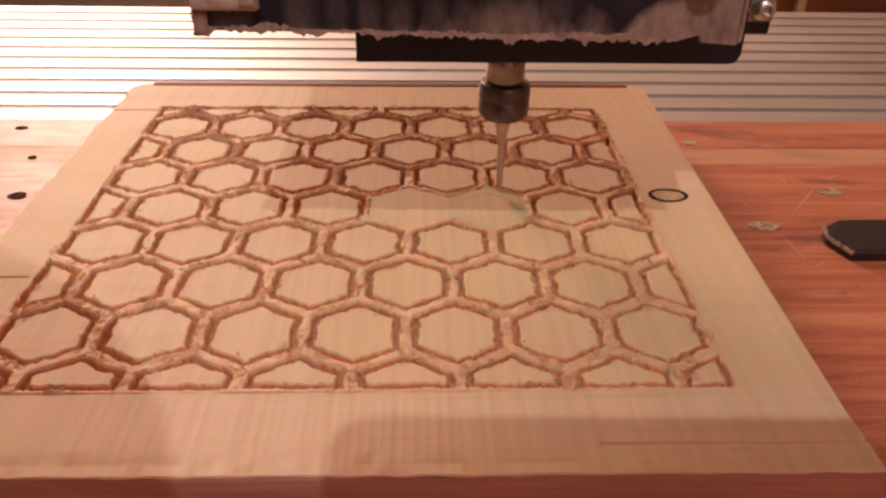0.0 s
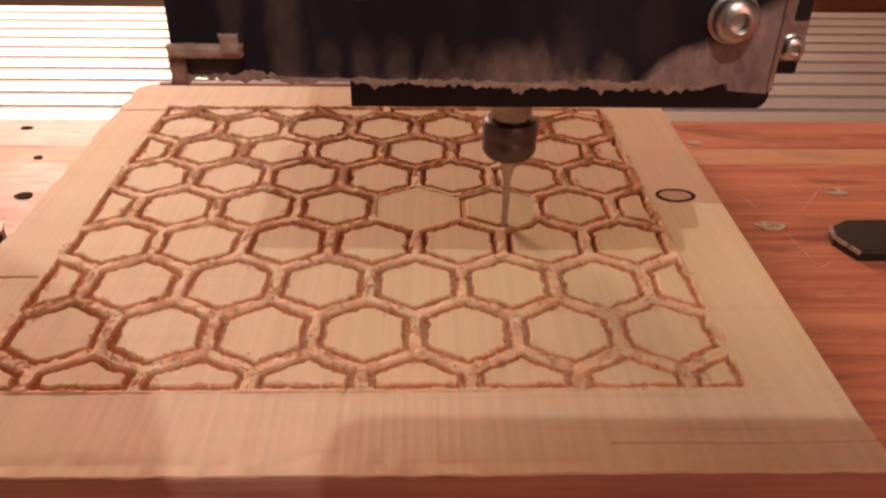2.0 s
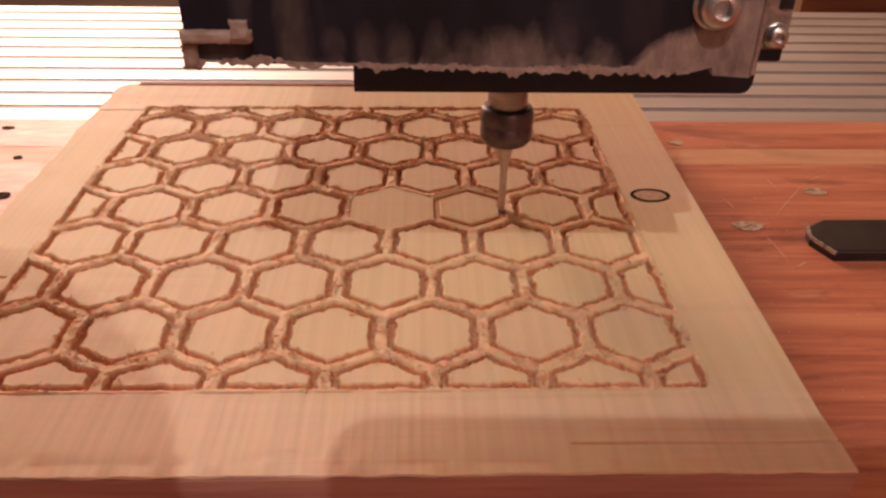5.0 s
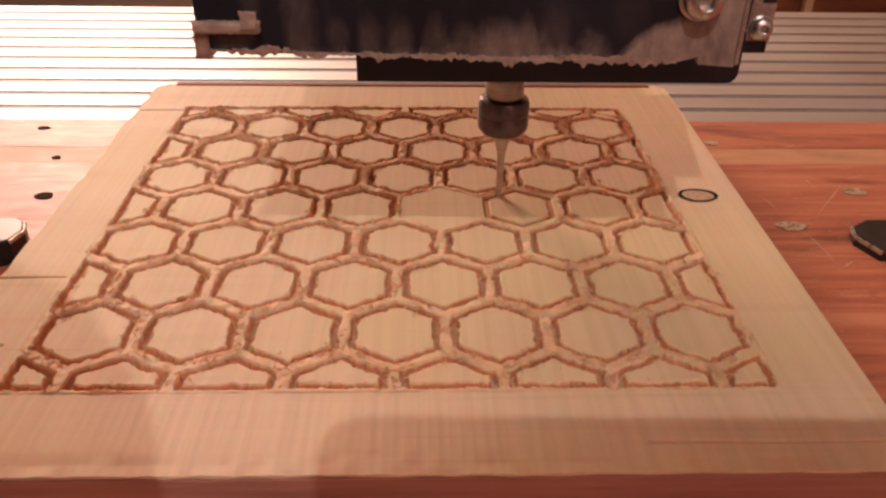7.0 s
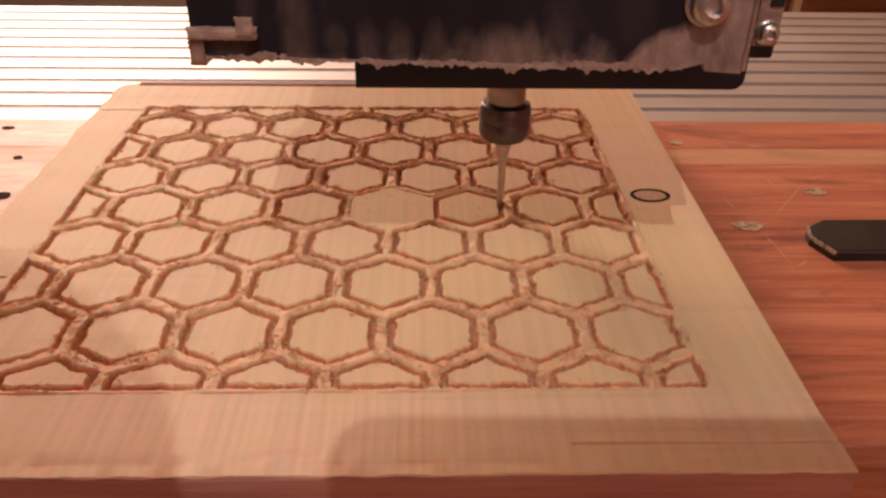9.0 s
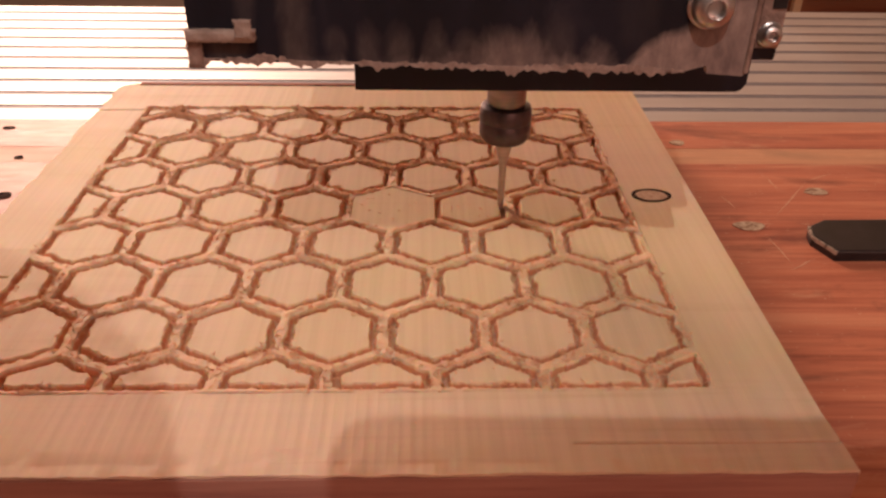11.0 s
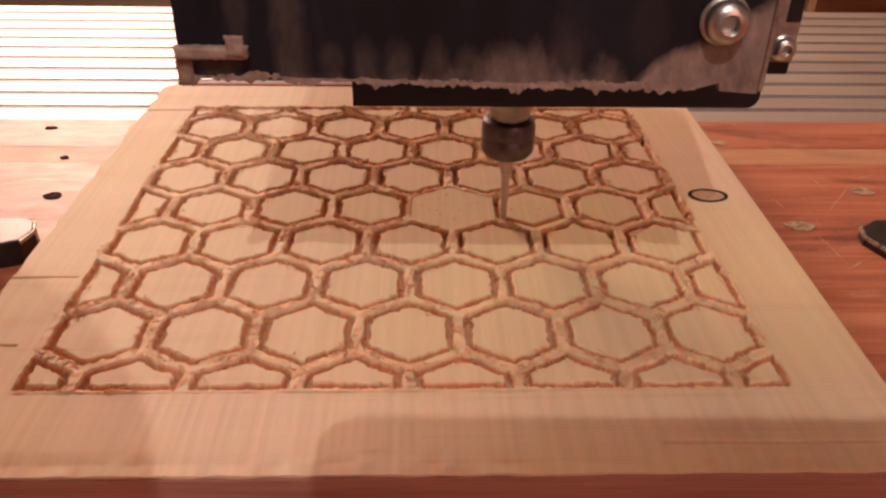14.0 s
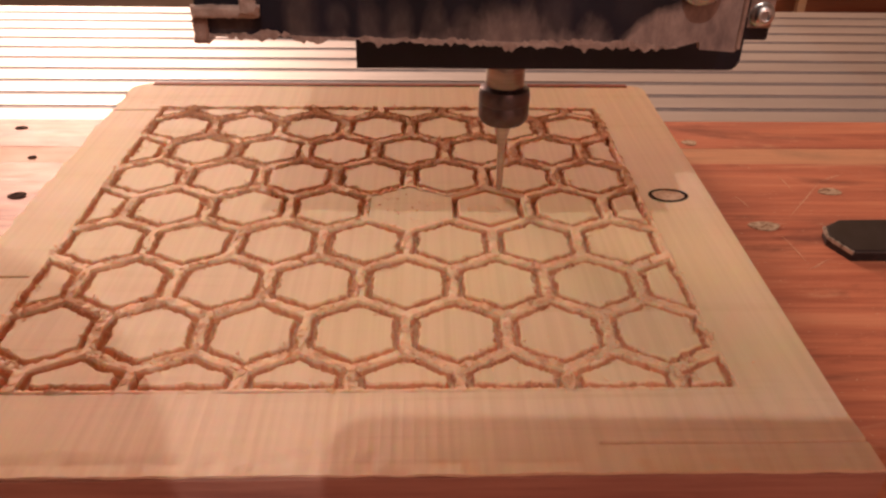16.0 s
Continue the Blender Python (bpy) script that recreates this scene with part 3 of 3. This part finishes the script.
def plug(k):
    s0, s1 = LENGTH * k / SEGMENTS, LENGTH * (k + 1) / SEGMENTS
    bm = bmesh.new()
    mid = along((s0 + s1) / 2)
    half = GROOVE / 2 + 0.00045

    def cross(s):
        x, y = along(s)
        ang = math.atan2(y, x)
        sector = round((ang - radians(0)) / radians(60)) * radians(60)
        # widen outwards along the hexagon's own spokes so that neighbours meet at the corners
        a = x * math.cos(sector) + y * math.sin(sector)
        f0, f1 = (A_IN - half) / a, (A_IN + half) / a
        return (x * f0, y * f0), (x * f1, y * f1)

    cuts = [cross(s0 + 1e-6)]
    run = 0
    for a, b in zip(LOOP, LOOP[1:]):
        run += math.dist(a, b)
        if s0 + 1e-5 < run < s1 - 1e-5:
            cuts.append(cross(run - 1e-7))
    cuts.append(cross(s1 - 1e-6))
    outline = [c[0] for c in cuts] + [c[1] for c in cuts][::-1]
    bm = slab([(x + CX, y + CY) for x, y in outline], -0.0060, 0.00003)
    return part("groove_plug", bm, M_CARVED, board), (s0 + s1) / 2


PLUGS = [plug(k) for k in range(SEGMENTS)]


# ---- shavings ----
def shavings(name, label, places, seed, size=(0.0004, 0.0011)):
    """Many small crooked flakes in one mesh."""
    r = random.Random(seed)
    verts, faces = [], []
    for x, y, z in places:
        s = r.uniform(*size) * (1 + 7 * min(max(y, 0), 0.08))
        turn = Euler((r.uniform(-0.4, 0.4), r.uniform(-0.4, 0.4), r.uniform(0, 6.3))).to_matrix()
        l, w, h = s * r.uniform(0.45, 1.0), s * r.uniform(0.35, 0.6), s * r.uniform(0.22, 0.42)
        n0 = len(verts)
        for px, py, pz in ((1, 0, 0), (0, 1, 0), (-1, 0, 0), (0, -1, 0), (0, 0, 1), (0, 0, -1)):
            q = turn @ Vector((px * l, py * w, pz * h)) * r.uniform(0.7, 1.2)
            verts.append((x + q.x, y + q.y, z + q.z + h * 0.25))
        for k in range(4):
            faces += [(n0 + k, n0 + (k + 1) % 4, n0 + 4), (n0 + (k + 1) % 4, n0 + k, n0 + 5)]
    me = bpy.data.meshes.new(name)
    me.from_pydata(verts, [], faces)
    me.polygons.foreach_set("use_smooth", [True] * len(me.polygons))
    me.materials.append(M_CHIP)
    return tagged(new(name, me), label, "sawdust", kind="stuff")


def strands(name, label, places, seed):
    """Many thin curled fibres in one mesh: three-sided, tapering, in two bends."""
    r = np.random.RandomState(seed)
    p = np.array(places)
    n = len(p)
    turn, rise = r.uniform(0, 2 * math.pi, n), r.uniform(-0.1, 0.5, n)
    length = r.uniform(0.0007, 0.0019, n) * (1 + 5 * np.clip(p[:, 1], 0, 0.08))
    thick = r.uniform(0.00014, 0.00028, n)
    rings = []
    at = p.copy()
    at[:, 2] -= 0.0001
    for k in range(3):
        way = np.stack([np.cos(turn) * np.cos(rise), np.sin(turn) * np.cos(rise), np.sin(rise)], -1)
        side = np.stack([-np.sin(turn), np.cos(turn), 0 * turn], -1)
        up = np.cross(way, side)
        w = (thick * (1.0, 0.85, 0.3)[k])[:, None]
        rings.append(np.stack([at + w * (side * math.cos(a) + up * math.sin(a)) for a in (0, 2.094, 4.189)], 1))
        at = at + way * (length / 2)[:, None]
        turn, rise = turn + r.uniform(-0.9, 0.9, n), rise - r.uniform(-0.1, 0.5, n)
    verts = np.stack(rings, 1).reshape(-1, 3)
    base = np.arange(n) * 9
    quads = [np.stack([base + 3 * k + 3 + j, base + 3 * k + 3 + (j + 1) % 3, base + 3 * k + (j + 1) % 3, base + 3 * k + j], -1) for k in range(2) for j in range(3)]
    faces = np.concatenate(quads).tolist() + np.stack([base + 6, base + 7, base + 8], -1).tolist()
    me = bpy.data.meshes.new(name)
    me.from_pydata(verts.tolist(), [], faces)
    me.polygons.foreach_set("use_smooth", [True] * len(me.polygons))
    me.materials.append(M_CHIP)
    return tagged(new(name, me), label, "wood fibres", kind="stuff")


def on_ridges(count, seed):
    r = np.random.RandomState(seed)
    x, y = r.uniform(LEFT - 0.002, RIGHT + 0.002, 160000), r.uniform(FRONT - 0.002, BACK + 0.002, 160000)
    d, cx, cy = cell_of(x, y)
    rect = np.minimum(np.minimum(x - LEFT, RIGHT - x), np.minimum(y - FRONT, BACK - y))
    d = np.minimum(d, rect + RIDGE)
    fresh = (np.abs(cy - CY) < 0.004) & ((np.abs(cx) < 0.004) | (np.abs(cx - CX) < 0.004))
    clump = np.clip(2.6 * (value_noise(x * 0.8 + y * 0.6, y * 0.8 - x * 0.6, 160, 31) - 0.34), 0.05, 1)
    top = (d < RIDGE + 0.0003) & (rect > -0.0005)
    rim = np.abs(d - RIDGE - GROOVE - 0.0002) < 0.0005
    keep = ~fresh & (top | (rim & (r.rand(len(x)) < 0.6))) & (r.rand(len(x)) < clump * (0.35 + 4.5 * np.clip(y + 0.05, 0, 0.13)))
    x, y = x[keep][:count], y[keep][:count]
    return np.stack([x, y, np.maximum(relief(x, y), -0.0005)], -1).tolist()


def on_board(count, seed):
    r = np.random.RandomState(seed)
    x, y = r.uniform(-0.125, 0.10, count), r.uniform(-0.143, 0.098, count)
    return np.stack([x, y, relief(x, y)], -1).tolist()


strands("wood_fibres", "pale frayed wood fibres along the carved grooves", on_ridges(12000, 5), 5)
shavings("wood_flakes", "small pale wood flakes matted on the carved ridges", on_ridges(3500, 9), 9, (0.0003, 0.0008))
shavings("sawdust", "fine loose sawdust scattered over the carved board", on_board(420, 6), 6, (0.0002, 0.0005))


def crumb_mesh():
    bm = bmesh.new()
    bmesh.ops.create_icosphere(bm, subdivisions=1, radius=0.00034)
    r = random.Random(12)
    for v in bm.verts:
        v.co *= r.uniform(0.65, 1.25)
        v.co.z *= 0.6
    return finish("wood_crumb", bm, M_CHIP, True)


CRUMB = crumb_mesh()
CRUMBS = []
dice = random.Random(17)
for k in range(26):
    a = dice.uniform(0, 2 * math.pi)
    base = along(LENGTH * (k + 0.5) / 26)
    f = 0.80 if k % 2 else 1.22
    rest = (CX + base[0] * f, CY + base[1] * f, 0.0003)
    rr = 0.0105 * math.sqrt(dice.random())
    land = ((CX if k % 3 == 0 else 0.0) + rr * math.cos(a) * (0.7 if k % 3 == 0 else 1), CY + rr * math.sin(a) * (0.7 if k % 3 == 0 else 1), 0.0003)
    when = BEGIN[0 if k < 4 else 1 if k < 16 else 2] + dice.uniform(0.3, 2.6)
    ob = tagged(new("wood_crumb", CRUMB), "small pale wood crumb on the carved board", "wood crumb", "crumbs thrown by the cutter")
    ob.location = rest
    CRUMBS.append((ob, rest, land, when, dice.uniform(0, 360)))


# ---- clamps ----
def clamp(nose, worn, high, label):
    ob = thing("hold_down_clamp", label, "clamp", (nose[0][0], nose[0][1], Z_PLY), "clamps beside the board")
    at = nose[0]
    shift = [(x - at[0], y - at[1]) for x, y in nose]
    bar = part("bar", slab(shift, 0.0001, high, 0.0009), M_CLAMP, ob)
    edge = [(x - at[0], y - at[1]) for x, y in worn]
    part("worn_edge", slab(edge, high - 0.0016, high - 0.0002), M_WORN, bar, "bare worn metal edge")
    return ob


clamp([(0.1600, -0.0090), (0.1645, -0.0206), (0.235, -0.0206), (0.235, 0.0050), (0.1700, 0.0040), (0.1620, -0.0015)],
      [(0.1596, -0.0090), (0.1641, -0.0210), (0.1650, -0.0204), (0.1607, -0.0088), (0.1626, -0.0016), (0.1616, -0.0012)], 0.0045, "flat black steel clamp bar with a worn bare nose")
clamp([(-0.1505, -0.0140), (-0.1530, -0.0075), (-0.1570, -0.0045), (-0.230, -0.0045), (-0.230, -0.0250), (-0.1594, -0.0244), (-0.1526, -0.0216)],
      [(-0.1502, -0.0140), (-0.1527, -0.0071), (-0.1533, -0.0077), (-0.1508, -0.0140), (-0.1529, -0.0214), (-0.1523, -0.0220)], 0.0100, "thick black steel clamp bar on the spoilboard")

# ---- router head: its origin is the cutter's tip ----
head = thing("router_head", "black router head caked with sawdust, with spindle and tapered cutter", "router", (CX, CY, 0))
part("cutter", lathe([(0.0004, 0), (0.0011, 0.0003), (0.00115, 0.006), (0.00125, 0.0160), (0.0014, 0.0180), (0.0019, 0.0205), (0.0026, 0.0235), (0.0028, 0.0260), (0.0028, 0.0285)], 32), M_CUTTER, head, "tapered steel cutter", True)
part("collet_nut", lathe([(0.0050, 0.0263), (0.0072, 0.0265), (0.0083, 0.0280), (0.0085, 0.0290), (0.0085, 0.0328), (0.00835, 0.0331), (0.00835, 0.0334), (0.0086, 0.0337), (0.0086, 0.0366), (0.0081, 0.0384), (0.0068, 0.0392)], 56), M_OXIDE, head, "dark steel collet nut", True)
part("spindle_shaft", lathe([(0.0062, 0.0385), (0.0064, 0.0392), (0.0064, 0.0450), (0.0066, 0.0452), (0.0066, 0.0460), (0.0065, 0.0463), (0.0065, 0.0470), (0.0068, 0.0473), (0.0068, 0.0780)], 48), M_STEEL, head, "ground steel spindle shaft", True)

# lower plate and cover
FACE = -0.0648


def cover_low(x):
    return 0.0725 - 0.020 * (x + 0.02)


bm = slab([(-0.0455, 0.0590), (0.0566, 0.0590), (0.0577, 0.0593), (0.0587, 0.0602), (0.0593, 0.0616), (0.0593, 0.0735), (-0.0455, 0.0735)], 0, 0.0835)
bmesh.ops.transform(bm, matrix=Matrix.Translation((0, 0.040, 0)) @ Matrix.Rotation(radians(90), 4, "X"), verts=bm.verts[:])
part("lower_plate", bm, M_BLACK, head)
bm = slab([(-0.0812, cover_low(-0.0812)), (0.0300, cover_low(0.030)), (0.0325, 0.0712), (0.0395, 0.0731), (0.0400, 0.0712), (0.0486, 0.0706), (0.0495, 0.0716), (0.0495, 0.1700), (-0.0812, 0.1700)], 0, 0.0022)
bmesh.ops.transform(bm, matrix=Matrix.Translation((0, FACE + 0.0022, 0)) @ Matrix.Rotation(radians(90), 4, "X"), verts=bm.verts[:])
cover = part("cover", bm, M_COVER, head, "black front cover streaked with dust")
part("back_box", box(-0.0780, 0.0480, FACE + 0.0025, 0.045, 0.0760, 0.1700, 0.001), M_BLACK, head)
bm = slab([(0.0490, 0.0740), (0.0593, 0.0740), (0.0593, 0.17), (0.0497, 0.17)], 0, 0.0600)
bmesh.ops.transform(bm, matrix=Matrix.Translation((0, FACE + 0.0815, 0)) @ Matrix.Rotation(radians(90), 4, "X"), verts=bm.verts[:])
part("side_plate", bm, M_BLACK, head)


def crust(x0, x1, low, high, seed, y=FACE - 0.0001, step=0.0003, rag=0.0019):
    """A ragged strip of caked dust on the cover's face."""
    xs = np.arange(x0, x1, step)
    n1, n2 = 0.5 * value_noise(xs, 0 * xs, 420, seed) + 0.5 * value_noise(xs, 0 * xs + 0.1, 1300, seed), value_noise(xs, 0 * xs, 200, seed + 1)
    n3 = value_noise(xs, 0 * xs + 0.3, 1300, seed + 2)
    n4 = value_noise(xs, 0 * xs + 0.7, 520, seed + 3) ** 5
    bm = bmesh.new()
    cols = []
    for k, x in enumerate(xs):
        fade = min(1.0, (k + 0.5) / 3, (len(xs) - k - 0.5) / 3)
        b = low(x) - (rag * (n1[k] - 0.3) + 0.0015 * n4[k]) * fade
        t = max(low(x) + 0.0006, low(x) + (high(x) * (0.15 + 0.8 * n2[k]) + rag * 0.45 * (n3[k] - 0.5)) * fade)
        d = 0.0003 + 0.0007 * n1[k]
        cols.append([bm.verts.new(q) for q in ((x, y + 0.0008, b), (x, y - d, b + 0.0003), (x, y - d * 0.7, (b + t) / 2), (x, y - 0.0001, t), (x, y + 0.0008, t))])
    for a, b in zip(cols, cols[1:]):
        for j in range(4):
            bm.faces.new((a[j], a[j + 1], b[j + 1], b[j]))
    bmesh.ops.recalc_face_normals(bm, faces=bm.faces[:])
    return bm


part("dust_crust", crust(-0.0812, 0.0345, cover_low, lambda x: 0.0010 + 0.0014 * float(value_noise(np.array([x]), np.array([0.2]), 45, 77)[0]), 41), M_DUST, cover, "ragged crust of pale sawdust")



def crumbly(x0, x1, z0, z1, y0, y1, seed):
    """A torn strip whose edges and face are uneven."""
    n, k = max(3, round((x1 - x0) / 0.0005)), max(3, round((z1 - z0) / 0.0005))
    r = np.random.RandomState(seed)
    lo, hi = r.uniform(-0.0002, 0.0001, n + 1), r.uniform(-0.0001, 0.0002, n + 1)
    le, ri = r.uniform(-0.0003, 0.0002, k + 1), r.uniform(-0.0002, 0.0003, k + 1)
    bm = bmesh.new()
    front, back = {}, {}
    for a in range(n + 1):
        for b in range(k + 1):
            u, v = a / n, b / k
            x = x0 + le[b] * (1 - u) ** 2 + ri[b] * u ** 2 + (x1 - x0) * u
            z = z0 + lo[a] * (1 - v) ** 2 + hi[a] * v ** 2 + (z1 - z0) * v
            rim = a in (0, n) or b in (0, k)
            front[a, b] = bm.verts.new((x, y0 + (0.0004 if rim else r.uniform(-0.0001, 0.0001)), z))
            back[a, b] = bm.verts.new((x, y1, z))
    for a in range(n):
        for b in range(k):
            bm.faces.new((front[a, b], front[a + 1, b], front[a + 1, b + 1], front[a, b + 1]))
            bm.faces.new((back[a, b + 1], back[a + 1, b + 1], back[a + 1, b], back[a, b]))
    edge = [(a, 0) for a in range(n)] + [(n, b) for b in range(k)] + [(a, k) for a in range(n, 0, -1)] + [(0, b) for b in range(k, 0, -1)]
    for p, q in zip(edge, edge[1:] + edge[:1]):
        bm.faces.new((front[q], front[p], back[p], back[q]))
    bmesh.ops.recalc_face_normals(bm, faces=bm.faces[:])
    return bm


part("tape_tab", crumbly(-0.0815, -0.0660, 0.0786, 0.0812, FACE - 0.0026, FACE - 0.0003, 61), M_TAPE, cover, "dusty strip of tape", True)
part("tape_tab", crumbly(-0.0702, -0.0662, 0.0796, 0.0840, FACE - 0.0034, FACE - 0.0028, 62), M_TAPE, cover, "dusty strip of tape", True)
part("drip_edge", crumbly(-0.0820, -0.0785, 0.0722, 0.0784, FACE - 0.0010, FACE + 0.0018, 63), M_DUST, cover, "sawdust caked on the cover's corner", True)


def bolt(x, y, z, r):
    ob = part("bolt", lathe([(r * 1.0, 0), (r * 1.0, 0.0007), (r * 0.93, 0.0009), (r * 0.92, r * 0.45), (r * 0.8, r * 0.72), (r * 0.56, r * 0.86), (r * 0.44, r * 0.88), (r * 0.40, r * 0.84), (r * 0.38, r * 0.45)], 40, (x, y, z), "y"), M_ZINC, head, "bright zinc-plated dome-head bolt", True)
    part("hex_socket", lathe([(r * 0.37, 0), (r * 0.37, 0.0002)], 6, (x, y - r * 0.46, z), "y"), M_ZINC, ob, "hexagonal socket")
    part("washer", lathe([(r * 1.05, 0), (r * 1.05, 0.0004), (r * 1.01, 0.0005)], 32, (x, y + 0.0001, z), "y"), M_ZINC, ob, "zinc washer")
    return ob


bolt(0.0379, FACE - 0.0003, 0.0874, 0.0052)
part("bracket", box(0.0595, 0.0717, -0.0300, -0.0150, 0.0633, 0.1500, 0.0008), M_BLACK, head, "black side bracket")
slot_plate = part("slot_plate", box(0.0585, 0.0714, -0.0312, -0.0301, 0.0672, 0.1000, 0.0004), M_DUST, head, "dusty slotted plate")
# the plate is solid; black blocks stand in for the slots' shade
for x in (0.0607, 0.0672):
    part("slot", box(x, x + 0.0038, -0.0316, -0.0313, 0.0782, 0.0850, 0.00010), M_PLASTIC, slot_plate, "black block standing in for the shade of a slot")
part("edge_dust", box(0.0486, 0.0497, FACE - 0.0008, FACE + 0.0015, 0.0714, 0.1300, 0.0003), M_DUST, cover, "pale dust along the cover's edge")
bolt(0.0680, -0.0313, 0.0712, 0.0033)

# ---- gantry, which carries the head and the phone that films ----
gantry = thing("gantry", "black steel gantry beam that carries the router head", "gantry", (0, 0, 0))
part("beam", box(0.200, 0.260, -0.30, 0.50, 0.300, 0.380, 0.003), M_BLACK, gantry, "black beam along which the head slides")

# unseen blocker: outline worked back from the shadow on the board's front left
bm = slab([(-0.046, -0.018), (-0.0460, 0.205), (-0.0485, 0.225), (-0.0523, 0.244), (-0.0568, 0.2587), (-0.0741, 0.2984), (-0.0958, 0.3267), (-0.1614, 0.375), (-0.18, 0.375), (-0.18, -0.018)], 0, 0.006)
bmesh.ops.transform(bm, matrix=Matrix.Translation((0, -0.280, 0)) @ Matrix.Rotation(radians(90), 4, "X"), verts=bm.verts[:])
part("end_plate", bm, M_BLACK, gantry, "unseen black plate, its shoulder shaped to shadow the board's front left")
# unseen supports, added to join the blocker to the beam
part("end_arm", box(-0.168, 0.260, -0.300, -0.2862, -0.018, 0.014, 0.002), M_BLACK, gantry)
part("upright", box(0.200, 0.260, -0.2855, -0.250, -0.018, 0.2995, 0.002), M_BLACK, gantry)


def rounded(x0, x1, y0, y1, r):
    """A rectangle with round corners."""
    mids = ((x1 - r, y1 - r, 0), (x0 + r, y1 - r, 90), (x0 + r, y0 + r, 180), (x1 - r, y0 + r, 270))
    return [(cx + r * math.cos(radians(a + q)), cy + r * math.sin(radians(a + q))) for cx, cy, a in mids for q in range(0, 91, 15)]


phone = thing("phone", "black phone held on the gantry's end", "phone", EYE[:])
case = part("case", slab(rounded(-0.0237, 0.126, -0.0135, 0.0592, 0.009), 0.006, 0.014, 0.0012), M_PLASTIC, phone)
part("screen", box(-0.018, 0.118, -0.0095, 0.0580, 0.0141, 0.0144), M_BLACK, case, "dark glossy screen")

# ---- far clutter beyond the bed ----
shelf = thing("low_shelf", "dark red-brown low shelf with a pale rail", "shelf", (0.0, 0.90, FLOOR))
part("panel", box(0.30, 1.5, 0.035, 0.055, 0, 0.95, 0.002), M_BROWN, shelf)
part("deck", box(0.30, 1.5, -0.02, 0.0345, 0.700, 0.722, 0.002), M_BROWN, shelf)
part("post", box(0.556, 0.568, -0.005, 0.006, 0.7222, 0.95, 0.001), M_LATH, shelf, "pale wooden post")
part("rail", lathe([(0.001, 0), (0.0028, 0.001), (0.0028, 0.8), (0.001, 0.801)], 16), M_LATH, shelf, "thin pale rail")
rail = shelf.children[-1]
rail.matrix_local = pose(0.592, 0.0, 0.804, 0, 90, 0)
part("rail_end", box(1.388, 1.4, -0.010, 0.0345, 0.7222, 0.83, 0.001), M_LATH, shelf)
part("foot", box(0.30, 1.5, -0.02, 0.0345, 0, 0.6995, 0.002), M_BROWN, shelf)


# ---- what moves ----
def motions():
    walk(head, [(t, pose(CX + cutter(t)[0], CY + cutter(t)[1], cutter(t)[2])) for t in TIMES])
    walk(gantry, [(t, pose(gantry_x(t), 0, 0)) for t in TIMES])
    turn = look((0, 0, 0), AHEAD, 0.994)
    walk(phone, [(t, Matrix.Translation(EYE + Vector((gantry_x(t), 0, 0))) @ turn) for t in TIMES])
    for ob, rest, land, when, spin in CRUMBS:
        up = [(rest[i] + land[i]) / 2 for i in range(2)]
        walk(ob, [(0.0, pose(*rest, 0, 0, spin)), (when, pose(*rest, 0, 0, spin)), (when + 0.1, pose(*up, 0.004, 30, 40, spin + 40)), (when + 0.2, pose(*land, 0, 0, spin + 70)), (16.0, pose(*land, 0, 0, spin + 70))])
    for ob, s in PLUGS:
        rows = [(0.0, pose(0, 0, 0))]
        deep = 0.0
        for k, b in enumerate(BEGIN):
            when = float(np.interp(s, [q[1] for q in PACE], [q[0] for q in PACE])) + b
            rows += [(when - 0.04, pose(0, 0, deep)), (when + 0.04, pose(0, 0, CUT[k]))]
            deep = CUT[k]
        rows.append((16.0, pose(0, 0, deep)))
        walk(ob, rows)


motions()
